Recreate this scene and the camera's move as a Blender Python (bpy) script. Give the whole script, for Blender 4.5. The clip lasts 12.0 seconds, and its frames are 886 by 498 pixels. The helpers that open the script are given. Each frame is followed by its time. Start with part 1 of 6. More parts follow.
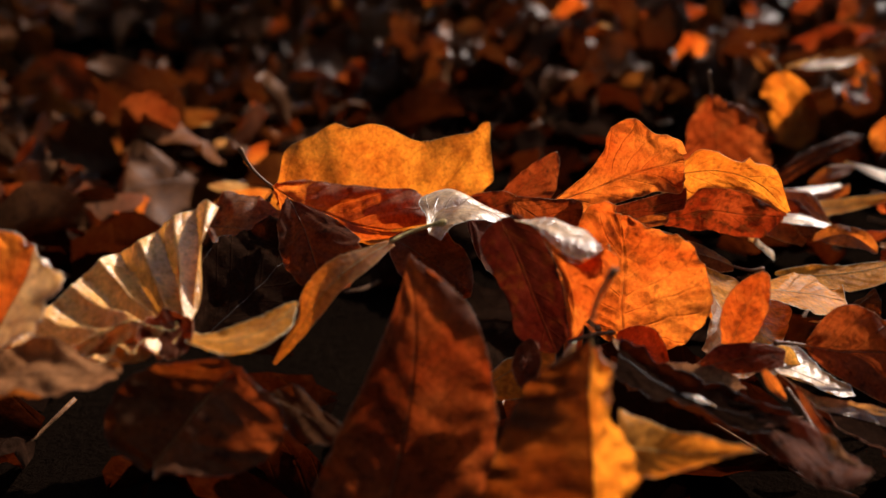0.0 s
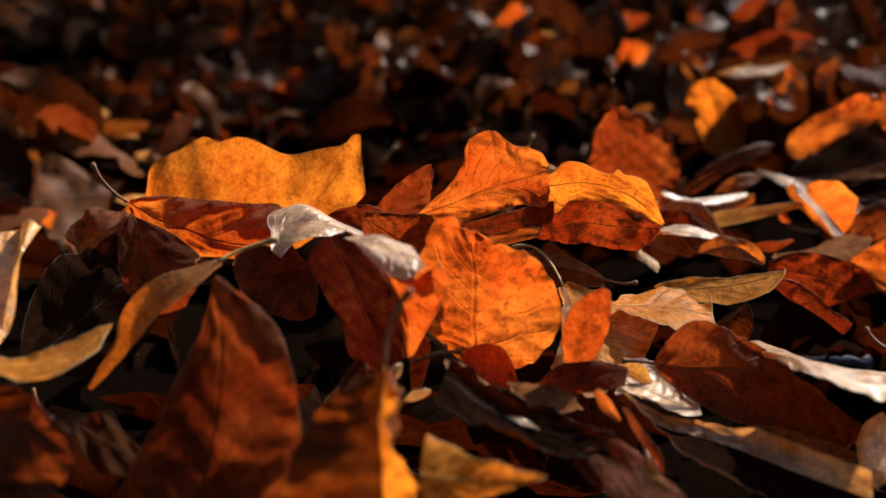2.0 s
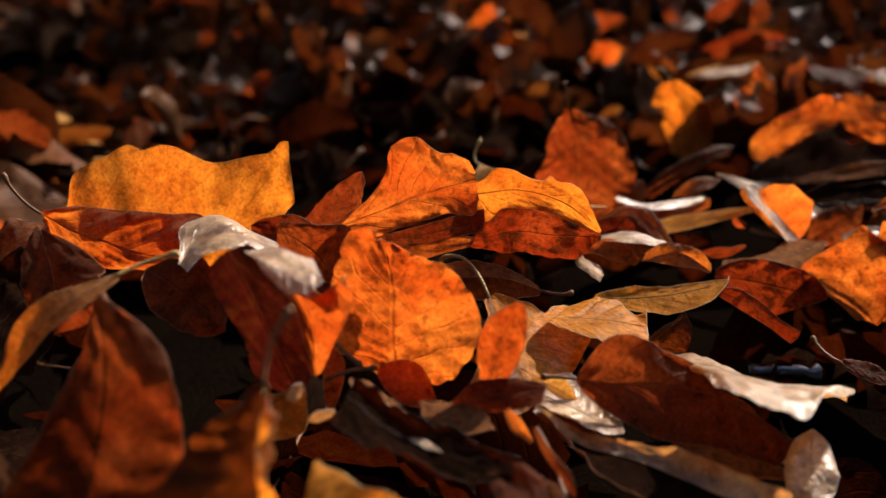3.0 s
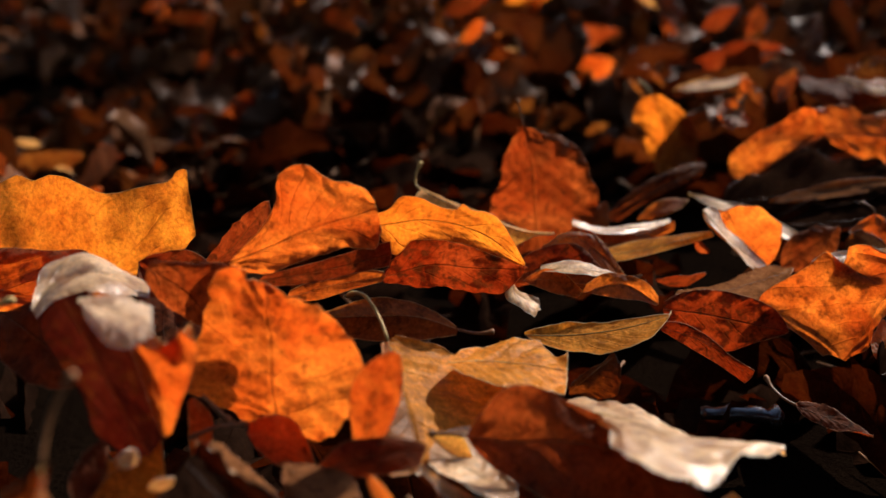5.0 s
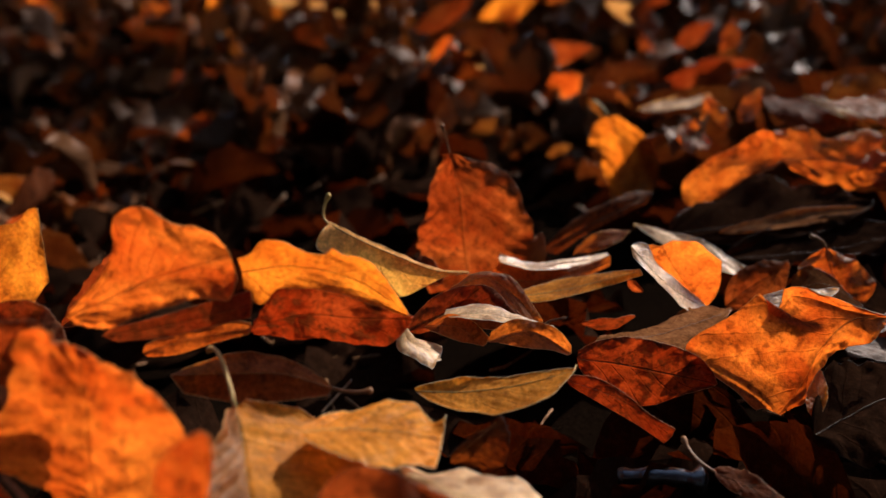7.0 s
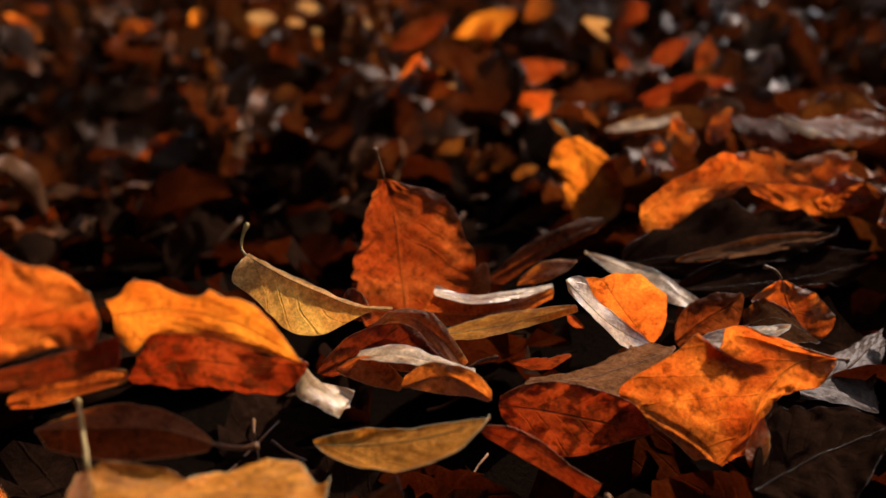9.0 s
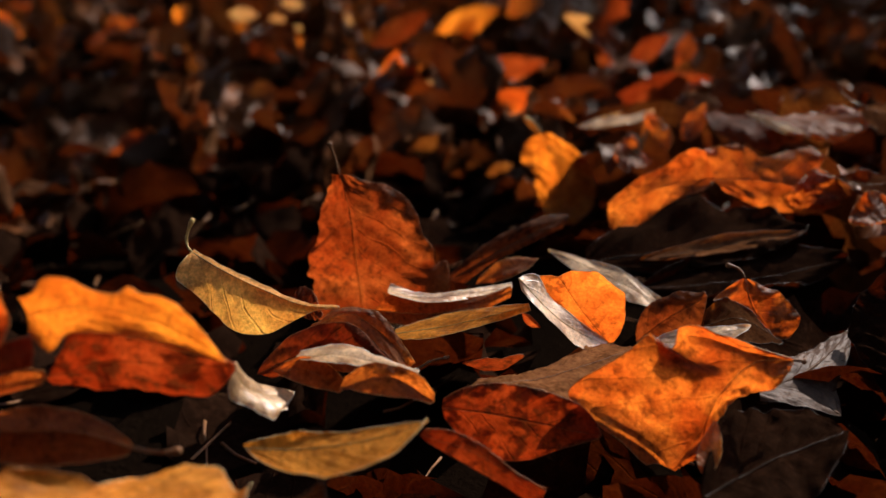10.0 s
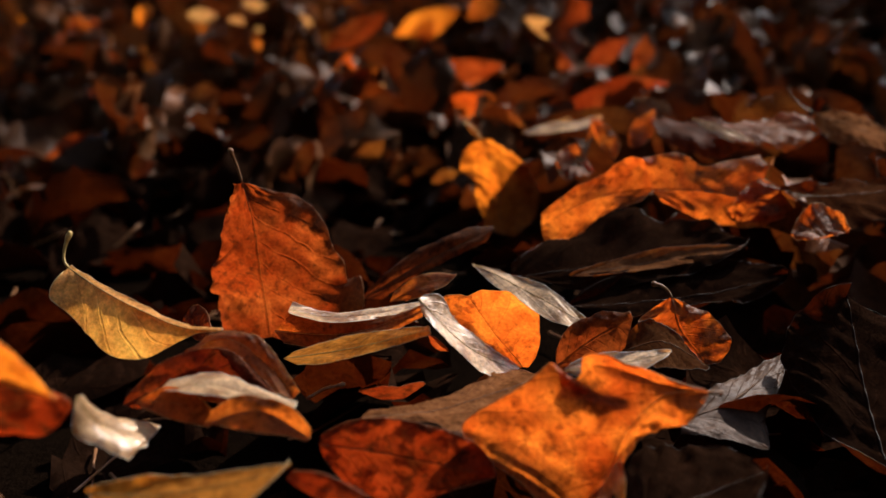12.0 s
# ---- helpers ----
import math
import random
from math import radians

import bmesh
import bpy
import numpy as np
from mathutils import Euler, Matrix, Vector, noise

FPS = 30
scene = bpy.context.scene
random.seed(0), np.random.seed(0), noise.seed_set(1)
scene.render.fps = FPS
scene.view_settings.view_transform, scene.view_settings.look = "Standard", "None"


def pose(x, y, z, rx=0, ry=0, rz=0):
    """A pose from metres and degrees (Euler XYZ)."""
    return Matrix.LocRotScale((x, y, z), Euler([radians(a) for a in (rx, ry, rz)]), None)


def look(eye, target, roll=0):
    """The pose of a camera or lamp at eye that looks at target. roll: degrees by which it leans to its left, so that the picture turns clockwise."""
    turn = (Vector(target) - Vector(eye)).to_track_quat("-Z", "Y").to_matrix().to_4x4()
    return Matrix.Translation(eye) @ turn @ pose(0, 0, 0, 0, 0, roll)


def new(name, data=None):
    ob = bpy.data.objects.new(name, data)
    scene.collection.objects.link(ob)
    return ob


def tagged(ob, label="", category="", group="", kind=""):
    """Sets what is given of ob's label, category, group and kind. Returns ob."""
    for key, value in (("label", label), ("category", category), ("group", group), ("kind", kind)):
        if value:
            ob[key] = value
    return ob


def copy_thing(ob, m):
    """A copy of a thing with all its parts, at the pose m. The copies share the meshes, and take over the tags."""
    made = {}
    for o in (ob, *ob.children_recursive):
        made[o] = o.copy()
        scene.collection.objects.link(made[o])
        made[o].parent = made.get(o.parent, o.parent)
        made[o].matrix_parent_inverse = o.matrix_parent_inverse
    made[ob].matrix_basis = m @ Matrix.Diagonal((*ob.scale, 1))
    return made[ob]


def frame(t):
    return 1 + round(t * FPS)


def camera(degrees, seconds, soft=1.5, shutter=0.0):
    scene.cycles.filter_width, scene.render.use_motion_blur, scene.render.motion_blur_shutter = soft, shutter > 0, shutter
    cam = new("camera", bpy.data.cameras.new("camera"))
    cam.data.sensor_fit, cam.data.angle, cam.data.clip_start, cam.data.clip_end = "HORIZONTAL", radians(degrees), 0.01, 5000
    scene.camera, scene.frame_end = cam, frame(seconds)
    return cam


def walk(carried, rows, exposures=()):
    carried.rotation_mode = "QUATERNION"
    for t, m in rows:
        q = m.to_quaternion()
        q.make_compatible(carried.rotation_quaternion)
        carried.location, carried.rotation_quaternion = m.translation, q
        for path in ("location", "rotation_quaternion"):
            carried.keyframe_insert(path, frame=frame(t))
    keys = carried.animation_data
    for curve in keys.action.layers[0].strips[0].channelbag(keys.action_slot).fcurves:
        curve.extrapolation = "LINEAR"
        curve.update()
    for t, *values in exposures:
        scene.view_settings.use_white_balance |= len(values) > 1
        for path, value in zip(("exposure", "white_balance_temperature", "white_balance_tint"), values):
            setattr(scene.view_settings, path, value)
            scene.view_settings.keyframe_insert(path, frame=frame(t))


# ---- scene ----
cam = camera(45.7, 12.0)
cam.data.dof.use_dof = True
cam.data.dof.focus_distance, cam.data.dof.aperture_fstop = 0.41, 7.6
METRES, EYE, TILT, LEAN, TURN = 0.32, 0.2, -18.5, 0.0, 0.0
ROWS = [
    (0.0, 0.0, 0.0, 0.0, 0.0, 0.0, -0.0),
    (0.5, 0.0339, 0.0073, 0.0076, -0.28, 0.18, 0.03),
    (1.0, 0.0737, 0.0132, 0.0116, -0.46, 0.37, 0.15),
    (1.5, 0.1137, 0.0208, 0.0079, -0.67, 0.53, 0.39),
    (2.0, 0.156, 0.0325, 0.01, -0.75, 0.39, 0.48),
    (2.5, 0.2043, 0.0556, 0.0161, -0.85, 0.41, 0.7),
    (3.0, 0.2427, 0.0768, 0.0201, -0.89, 0.47, 0.89),
    (5.0, 0.3877, 0.1926, 0.0404, 0.85, 1.38, 1.53),
    (5.5, 0.429, 0.2253, 0.0444, 1.12, 1.55, 1.54),
    (6.0, 0.4602, 0.2561, 0.0507, 1.22, 1.66, 1.63),
    (6.5, 0.4965, 0.2938, 0.0674, 1.24, 1.89, 1.66),
    (7.0, 0.5258, 0.3234, 0.074, 1.3, 2.2, 1.69),
    (9.0, 0.6246, 0.4244, 0.0964, 1.41, 3.12, 1.82),
    (9.5, 0.6527, 0.4459, 0.0948, 1.33, 3.13, 1.78),
    (10.0, 0.6791, 0.4689, 0.0932, 1.14, 3.1, 1.71),
    (10.5, 0.6982, 0.4912, 0.0961, 0.97, 3.08, 1.63),
    (11.0, 0.7265, 0.5164, 0.0968, 0.73, 3.13, 1.56),
    (11.5, 0.7509, 0.5447, 0.1062, 0.49, 3.18, 1.54),
    (12.0, 0.777, 0.5744, 0.1111, 0.27, 3.3, 1.54),
]
walk(cam, [(t, pose(0, 0, EYE, TILT, LEAN, TURN) @ pose(METRES * x, METRES * y, METRES * z, 90 + pitch, roll, yaw)) for t, x, y, z, yaw, pitch, roll in ROWS])

# ---- world, sun, exposure ----
SUN_ELEVATION, SUN_AZIMUTH = 38.0, 42.0   # degrees; azimuth from straight ahead, positive to the right
world = bpy.data.worlds.new("sky")
scene.world = world
world.use_nodes = True
wt = world.node_tree
sky = wt.nodes.new("ShaderNodeTexSky")
sky.sky_type, sky.sun_disc = "NISHITA", False
sky.sun_elevation, sky.sun_rotation = radians(SUN_ELEVATION), radians(SUN_AZIMUTH)
wt.nodes["Background"].inputs["Strength"].default_value = 0.26
warm = wt.nodes.new("ShaderNodeMix")   # daylight filtered by an autumn canopy
warm.data_type, warm.blend_type = "RGBA", "MULTIPLY"
warm.inputs[0].default_value = 1.0
warm.inputs[7].default_value = (1.0, 0.96, 0.95, 1.0)
wt.links.new(sky.outputs["Color"], warm.inputs[6])
wt.links.new(warm.outputs[2], wt.nodes["Background"].inputs["Color"])
sun = new("sun", bpy.data.lights.new("sun", "SUN"))
sun.data.energy, sun.data.angle, sun.data.color = 5.0, radians(0.5), (1.0, 0.87, 0.80)
e, a = radians(SUN_ELEVATION), radians(SUN_AZIMUTH)
sun.matrix_world = look((4 * math.sin(a) * math.cos(e), 4 * math.cos(a) * math.cos(e), 4 * math.sin(e)), (0, 0, 0))
scene.view_settings.exposure = 0.84


# places on the ground that added, unseen boughs shade: x, y, distance of the bough towards the sun, its radii, its
# leaves
SHADE = [(0.92, 1.12, 5.2, (0.26, 0.2, 0.16), 520), (-0.42, 1.2, 5.1, (0.26, 0.24, 0.22), 110), (-0.5, 1.8, 5.2, (0.3, 0.2, 0.16), 210), (-0.95, 1.6, 5.3, (0.4, 0.3, 0.25), 200), (0.68, 0.52, 5.0, (0.2, 0.13, 0.15), 480), (0.95, 1.45, 5.4, (0.42, 0.3, 0.26), 900), (-0.08, 1.4, 5.2, (0.2, 0.16, 0.13), 130), (0.3, 1.62, 5.3, (0.2, 0.14, 0.12), 130)]


# ---- materials ----
def nodes(name):
    m = bpy.data.materials.new(name)
    m.use_nodes = True
    nt = m.node_tree
    nt.nodes.clear()
    out = nt.nodes.new("ShaderNodeOutputMaterial")

    def add(node, *args, **values):
        n = nt.nodes.new("ShaderNode" + node)
        for k, v in values.items():
            if k == "op":
                n.operation = v
            elif k == "mode":
                n.blend_type = v
            elif k == "kind":
                n.data_type = v
            elif k == "slots":
                for i, s in v.items():
                    if isinstance(s, bpy.types.NodeSocket):
                        nt.links.new(s, n.inputs[i])
                    else:
                        n.inputs[i].default_value = s
        for i, s in enumerate(args):
            if isinstance(s, bpy.types.NodeSocket):
                nt.links.new(s, n.inputs[i])
            elif s is not None:
                n.inputs[i].default_value = s
        return n
    return m, nt, out, add


def math_chain(add):
    def f(op, x, y=None, z=None):
        n = add("Math", x, y, z, op=op)
        return n.outputs[0]
    return f


def leaf_material(name, palette, through_palette, clear, rough, spots, vein_dark, gloss=0.35, nv=7.0, slant=0.3, wash_by=0.8, patch=0.0, blots=0.0):
    """A dry leaf: waxy skin over a translucent blade, veins from the blade's own coordinates, mottling and specks."""
    m, nt, out, add = nodes(name)
    f = math_chain(add)

    def blend(fac, x, y, mode="MIX"):
        n = add("Mix", kind="RGBA", mode=mode)
        for i, s in ((0, fac), (6, x), (7, y)):
            if isinstance(s, bpy.types.NodeSocket):
                nt.links.new(s, n.inputs[i])
            else:
                n.inputs[i].default_value = s if i == 0 else (*s, 1.0)
        return n.outputs[2]

    uv = add("UVMap").outputs[0]
    sep = add("SeparateXYZ", uv)
    across = f("ABSOLUTE", f("MULTIPLY", f("SUBTRACT", sep.outputs[0], 0.5), 2.0))
    pos = add("TexCoord").outputs["Object"]
    bend = add("TexNoise", pos, slots={2: 90.0, 3: 2.0}).outputs[0]
    along = f("ADD", sep.outputs[1], f("MULTIPLY", f("SUBTRACT", bend, 0.5), 0.07))
    lane = f("FRACT", f("MULTIPLY", f("SUBTRACT", along, f("MULTIPLY", f("POWER", across, 0.85), slant)), nv))
    near = f("ABSOLUTE", f("SUBTRACT", lane, 0.5))
    vein = f("SUBTRACT", 1.0, f("MINIMUM", f("MULTIPLY", near, 14.0), 1.0))
    mid = f("SUBTRACT", 1.0, f("MINIMUM", f("MULTIPLY", across, 22.0), 1.0))
    ribs = f("MAXIMUM", f("MULTIPLY", f("MULTIPLY", vein, add("MapRange", bend, 0.35, 0.65, 0.1, 1.0).outputs[0]), 0.75), mid)
    rnd = f("FRACT", f("ADD", add("ObjectInfo").outputs["Random"], add("NewGeometry").outputs["Random Per Island"]))
    shift = add("VectorMath", pos, add("CombineXYZ", rnd, f("MULTIPLY", rnd, 7.0), 0.0).outputs[0], op="ADD").outputs[0]
    blotch = add("TexNoise", shift, slots={2: 55.0, 3: 5.0, 4: 0.6}).outputs[0]
    grain = add("TexNoise", shift, slots={2: 700.0, 3: 4.0, 4: 0.6}).outputs[0]
    speck = add("TexNoise", shift, slots={2: 260.0, 3: 3.0, 4: 0.55}).outputs[0]
    ramp = add("ValToRGB", rnd)
    ramp2 = add("ValToRGB", rnd)
    for r, p in ((ramp, palette), (ramp2, through_palette)):
        while len(r.color_ramp.elements) < len(p):
            r.color_ramp.elements.new(0.5)
        for i, c in enumerate(p):
            r.color_ramp.elements[i].position = i / max(1, len(p) - 1)
            r.color_ramp.elements[i].color = (*c, 1.0)
    tone = add("MapRange", blotch, 0.35, 0.68, 0.0, 1.0).outputs[0]
    fleck = add("MapRange", f("ADD", f("MULTIPLY", speck, 0.75), f("MULTIPLY", blotch, 0.45)), 0.635, 0.73, 0.0, spots).outputs[0]
    fine = add("MapRange", grain, 0.3, 0.7, 0.68, 1.24).outputs[0]
    wash = add("MapRange", add("TexNoise", shift, slots={2: 24.0, 3: 3.0, 4: 0.5, 8: 1.2}).outputs[0], 0.40, 0.60, 0.0, 1.0).outputs[0]
    mottle = add("MapRange", add("TexNoise", shift, slots={2: 170.0, 3: 6.0, 4: 0.7}).outputs[0], 0.34, 0.62, 0.62, 1.12).outputs[0]
    cells = add("MapRange", add("TexVoronoi", shift, slots={2: 620.0}).outputs[0], 0.1, 0.7, 0.9, 1.06).outputs[0]
    skin = blend(f("MULTIPLY", tone, 0.6), ramp.outputs[0], blend(1.0, ramp.outputs[0], (0.5, 0.4, 0.32), "MULTIPLY"))
    skin = blend(0.8, skin, blend(1.0, skin, add("CombineColor", mottle, mottle, mottle).outputs[0], "MULTIPLY"))
    if patch:
        stain = add("MapRange", add("TexNoise", shift, slots={2: 60.0, 3: 6.0, 4: 0.6, 8: 0.9}).outputs[0], 0.48, 0.6, 0.0, patch).outputs[0]
        skin = blend(stain, skin, blend(1.0, skin, (0.30, 0.17, 0.09), "MULTIPLY"))
    skin = blend(fleck, skin, (0.025, 0.011, 0.006))
    skin = blend(f("MULTIPLY", ribs, 0.25 + 0.6 * vein_dark), skin, blend(1.0, skin, (0.62, 0.5, 0.4), "MULTIPLY"))
    skin = blend(1.0, skin, add("CombineColor", fine, fine, fine).outputs[0], "MULTIPLY")
    deep = blend(f("MULTIPLY", tone, 0.6), ramp2.outputs[0], blend(1.0, ramp2.outputs[0], (0.62, 0.42, 0.3), "MULTIPLY"))
    deep = blend(f("MULTIPLY", wash, wash_by), deep, blend(1.0, deep, (0.66, 0.36, 0.28), "MULTIPLY"))
    deep = blend(1.0, deep, add("CombineColor", cells, cells, cells).outputs[0], "MULTIPLY")
    deep = blend(1.0, deep, add("CombineColor", f("POWER", mottle, 0.6), mottle, mottle).outputs[0], "MULTIPLY")
    if blots:
        black = add("MapRange", add("TexNoise", shift, slots={2: 130.0, 3: 6.0, 4: 0.65, 8: 0.6}).outputs[0], 0.5, 0.6, 0.0, blots).outputs[0]
        deep = blend(black, deep, blend(1.0, deep, (0.12, 0.06, 0.1), "MULTIPLY"))
    deep = blend(fleck, deep, (0.10, 0.016, 0.003))
    deep = blend(f("MULTIPLY", ribs, vein_dark), deep, (0.16, 0.03, 0.004))
    deep = blend(1.0, deep, add("CombineColor", fine, fine, fine).outputs[0], "MULTIPLY")
    height = f("ADD", f("MULTIPLY", grain, 0.5), f("ADD", f("MULTIPLY", ribs, 0.7), f("MULTIPLY", blotch, 0.8)))
    bump = add("Bump", slots={"Strength": 0.75, "Distance": 0.0009, "Height": height}).outputs[0]
    coat = add("BsdfPrincipled", slots={"Base Color": skin, "Roughness": f("ADD", rough, f("MULTIPLY", f("SUBTRACT", grain, 0.5), 0.3)), "Normal": bump, "Specular IOR Level": gloss, "Specular Tint": blend(0.8, (1.0, 0.9, 0.78), skin) if gloss < 0.5 else (1.0, 0.95, 0.88, 1.0)})
    glow = add("BsdfTranslucent", slots={"Color": deep, "Normal": bump})
    both = add("MixShader", clear, coat.outputs[0], glow.outputs[0])
    nt.links.new(both.outputs[0], out.inputs[0])
    return m


LEAF = {
    "orange": leaf_material("orange_leaf", [(0.285, 0.112, 0.045), (0.255, 0.0975, 0.0375)], [(0.90, 0.245, 0.022), (0.84, 0.185, 0.017)], 0.64, 0.5, 0.6, 0.16, 0.25, wash_by=0.9),
    "gold": leaf_material("golden_leaf", [(0.36, 0.16, 0.05), (0.32, 0.14, 0.045)], [(0.95, 0.30, 0.020), (0.93, 0.26, 0.016)], 0.62, 0.44, 0.35, 0.15, 0.4, wash_by=0.5),
    "rust": leaf_material("rust_leaf", [(0.144, 0.048, 0.018), (0.12, 0.036, 0.0132)], [(0.46, 0.092, 0.013), (0.4, 0.077, 0.012)], 0.58, 0.56, 0.7, 0.45, 0.05),
    "red": leaf_material("russet_leaf", [(0.128, 0.0413, 0.0188), (0.0975, 0.0338, 0.0165)], [(0.37, 0.06, 0.009), (0.3, 0.048, 0.008)], 0.52, 0.56, 0.9, 0.5, 0.03),
    "pale": leaf_material("pale_leaf", [(0.88, 0.45, 0.14), (0.84, 0.41, 0.12)], [(0.97, 0.50, 0.08), (0.95, 0.46, 0.07)], 0.5, 0.38, 0.2, 0.3, 0.25, wash_by=0.4),
    "cream": leaf_material("cream_leaf", [(0.74, 0.30, 0.045), (0.68, 0.265, 0.038)], [(0.95, 0.37, 0.03), (0.93, 0.33, 0.026)], 0.55, 0.36, 0.35, 0.8, 0.05, wash_by=0.5, patch=0.4),
    "pleated": leaf_material("pleated_leaf", [(0.90, 0.46, 0.12), (0.86, 0.42, 0.10)], [(0.95, 0.38, 0.04), (0.92, 0.33, 0.032)], 0.32, 0.3, 0.35, 0.3, 0.6, 5.5, 0.8, wash_by=0.3, patch=0.25),
    # Pale skin whitened further, so part of the sun's sheen is in its colour.
    "silver": leaf_material("sheen_white_leaf", [(0.74, 0.53, 0.32), (0.66, 0.44, 0.23)], [(0.92, 0.50, 0.14), (0.90, 0.45, 0.11)], 0.36, 0.33, 0.35, 0.4, 0.9, wash_by=0.3, patch=0.75),
    "tan": leaf_material("tan_leaf", [(0.26, 0.115, 0.045), (0.20, 0.085, 0.034)], [(0.408, 0.136, 0.017), (0.34, 0.102, 0.0122)], 0.38, 0.7, 0.5, 0.4, 0.0),
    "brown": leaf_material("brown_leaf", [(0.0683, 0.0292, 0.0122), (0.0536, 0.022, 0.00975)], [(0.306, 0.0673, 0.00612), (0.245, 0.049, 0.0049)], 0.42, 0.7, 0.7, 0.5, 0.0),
    # Brown skin taken near black, so shade under the heap is in its colour.
    "dark": leaf_material("withered_shade_leaf", [(0.014, 0.007, 0.004), (0.010, 0.005, 0.003)], [(0.109, 0.019, 0.00272), (0.0762, 0.0136, 0.00218)], 0.2, 0.75, 0.5, 0.4, 0.0),
    "mottled": leaf_material("mottled_leaf", [(0.10, 0.032, 0.014), (0.085, 0.028, 0.013)], [(0.42, 0.052, 0.007), (0.38, 0.045, 0.006)], 0.52, 0.5, 0.9, 0.3, 0.06, blots=0.9),
    # Red leaf darkened in skin and glow, in place of the shade on it.
    "maroon": leaf_material("shaded_maroon_leaf", [(0.06, 0.02, 0.012), (0.05, 0.017, 0.011)], [(0.11, 0.013, 0.005), (0.09, 0.011, 0.004)], 0.45, 0.55, 0.9, 0.4, 0.1),
    "umber": leaf_material("umber_leaf", [(0.13, 0.05, 0.02), (0.11, 0.042, 0.017)], [(0.30, 0.06, 0.009), (0.26, 0.05, 0.008)], 0.5, 0.55, 1.0, 0.5, 0.08),
    "grey": leaf_material("grey_leaf", [(0.11, 0.07, 0.045), (0.09, 0.055, 0.036)], [(0.2, 0.06, 0.012), (0.16, 0.05, 0.01)], 0.25, 0.5, 0.5, 0.5, 0.1),
    "mixed": leaf_material("litter_leaf", [(0.055, 0.025, 0.011), (0.09, 0.038, 0.016), (0.14, 0.064, 0.026), (0.05, 0.025, 0.012), (0.2, 0.07, 0.021), (0.085, 0.038, 0.016), (0.04, 0.022, 0.012)], [(0.08, 0.016, 0.003), (0.10, 0.025, 0.004), (0.23, 0.056, 0.008), (0.07, 0.016, 0.003), (0.18, 0.06, 0.01), (0.12, 0.03, 0.005), (0.06, 0.013, 0.0025)], 0.24, 0.42, 0.6, 0.4, 0.06),
}


def stalk_material(name, colour, rough=0.5, gloss=0.15):
    m, nt, out, add = nodes(name)
    pos = add("TexCoord").outputs["Object"]
    n = add("TexNoise", pos, slots={2: 900.0, 3: 4.0}).outputs[0]
    ramp = add("ValToRGB", n)
    ramp.color_ramp.elements[0].color = (*[c * 0.55 for c in colour], 1)
    ramp.color_ramp.elements[1].color = (*colour, 1)
    ramp.color_ramp.elements[0].position, ramp.color_ramp.elements[1].position = 0.35, 0.65
    bump = add("Bump", slots={"Strength": 0.5, "Distance": 0.0003, "Height": n}).outputs[0]
    p = add("BsdfPrincipled", slots={"Base Color": ramp.outputs[0], "Roughness": rough, "Specular IOR Level": gloss, "Normal": bump})
    nt.links.new(p.outputs[0], out.inputs[0])
    return m


STALK = stalk_material("brown_stalk", (0.20, 0.09, 0.035))
STALK_PALE = stalk_material("yellow_stalk", (0.45, 0.30, 0.10))
RIM = {"dark": stalk_material("brown_rim", (0.035, 0.018, 0.01)), "red": stalk_material("red_rim", (0.36, 0.13, 0.05)), "silver": stalk_material("pale_rim", (0.75, 0.64, 0.5)),
       "cream": stalk_material("light_rim", (0.7, 0.5, 0.25)), "pleated": stalk_material("ochre_rim", (0.6, 0.4, 0.18)), "pale": stalk_material("cream_rim", (0.7, 0.5, 0.25)), "orange": stalk_material("orange_rim", (0.62, 0.28, 0.09))}


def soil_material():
    m, nt, out, add = nodes("shaded_humus")
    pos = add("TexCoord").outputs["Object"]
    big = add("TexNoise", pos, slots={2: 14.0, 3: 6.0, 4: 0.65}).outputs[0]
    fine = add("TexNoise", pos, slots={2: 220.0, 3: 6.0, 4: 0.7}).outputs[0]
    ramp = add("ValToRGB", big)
    # Blacker than humus is: the shade between leaves is put into the soil colour.
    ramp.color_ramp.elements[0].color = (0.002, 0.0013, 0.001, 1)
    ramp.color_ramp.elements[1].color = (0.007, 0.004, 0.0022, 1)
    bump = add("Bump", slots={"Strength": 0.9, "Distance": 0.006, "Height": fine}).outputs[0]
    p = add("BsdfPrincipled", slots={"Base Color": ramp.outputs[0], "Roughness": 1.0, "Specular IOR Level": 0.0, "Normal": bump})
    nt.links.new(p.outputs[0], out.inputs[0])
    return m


# ---- shapes ----
def mesh_from(name, verts, faces, material, uvs=None, smooth=True):
    me = bpy.data.meshes.new(name)
    me.from_pydata([tuple(v) for v in verts], [], [tuple(q) for q in faces])
    me.materials.append(material)
    if smooth:
        me.polygons.foreach_set("use_smooth", [True] * len(me.polygons))
    if uvs is not None:
        layer = me.uv_layers.new(name="UVMap")
        loops = np.empty(len(me.loops), dtype=np.int32)
        me.loops.foreach_get("vertex_index", loops)
        layer.data.foreach_set("uv", np.asarray(uvs, dtype=np.float32)[loops].ravel())
    me.update()
    return me


def ripple(x, seed):
    """A smooth uneven line, about -1 to 1."""
    r = np.random.RandomState(seed)
    y = np.zeros_like(x)
    for k in (1.3, 2.7, 5.1, 9.7, 17.0):
        y += np.sin(x * k * 2 * math.pi + r.uniform(0, 6.28)) / k ** 0.7 * 0.6
    return y * 0.6


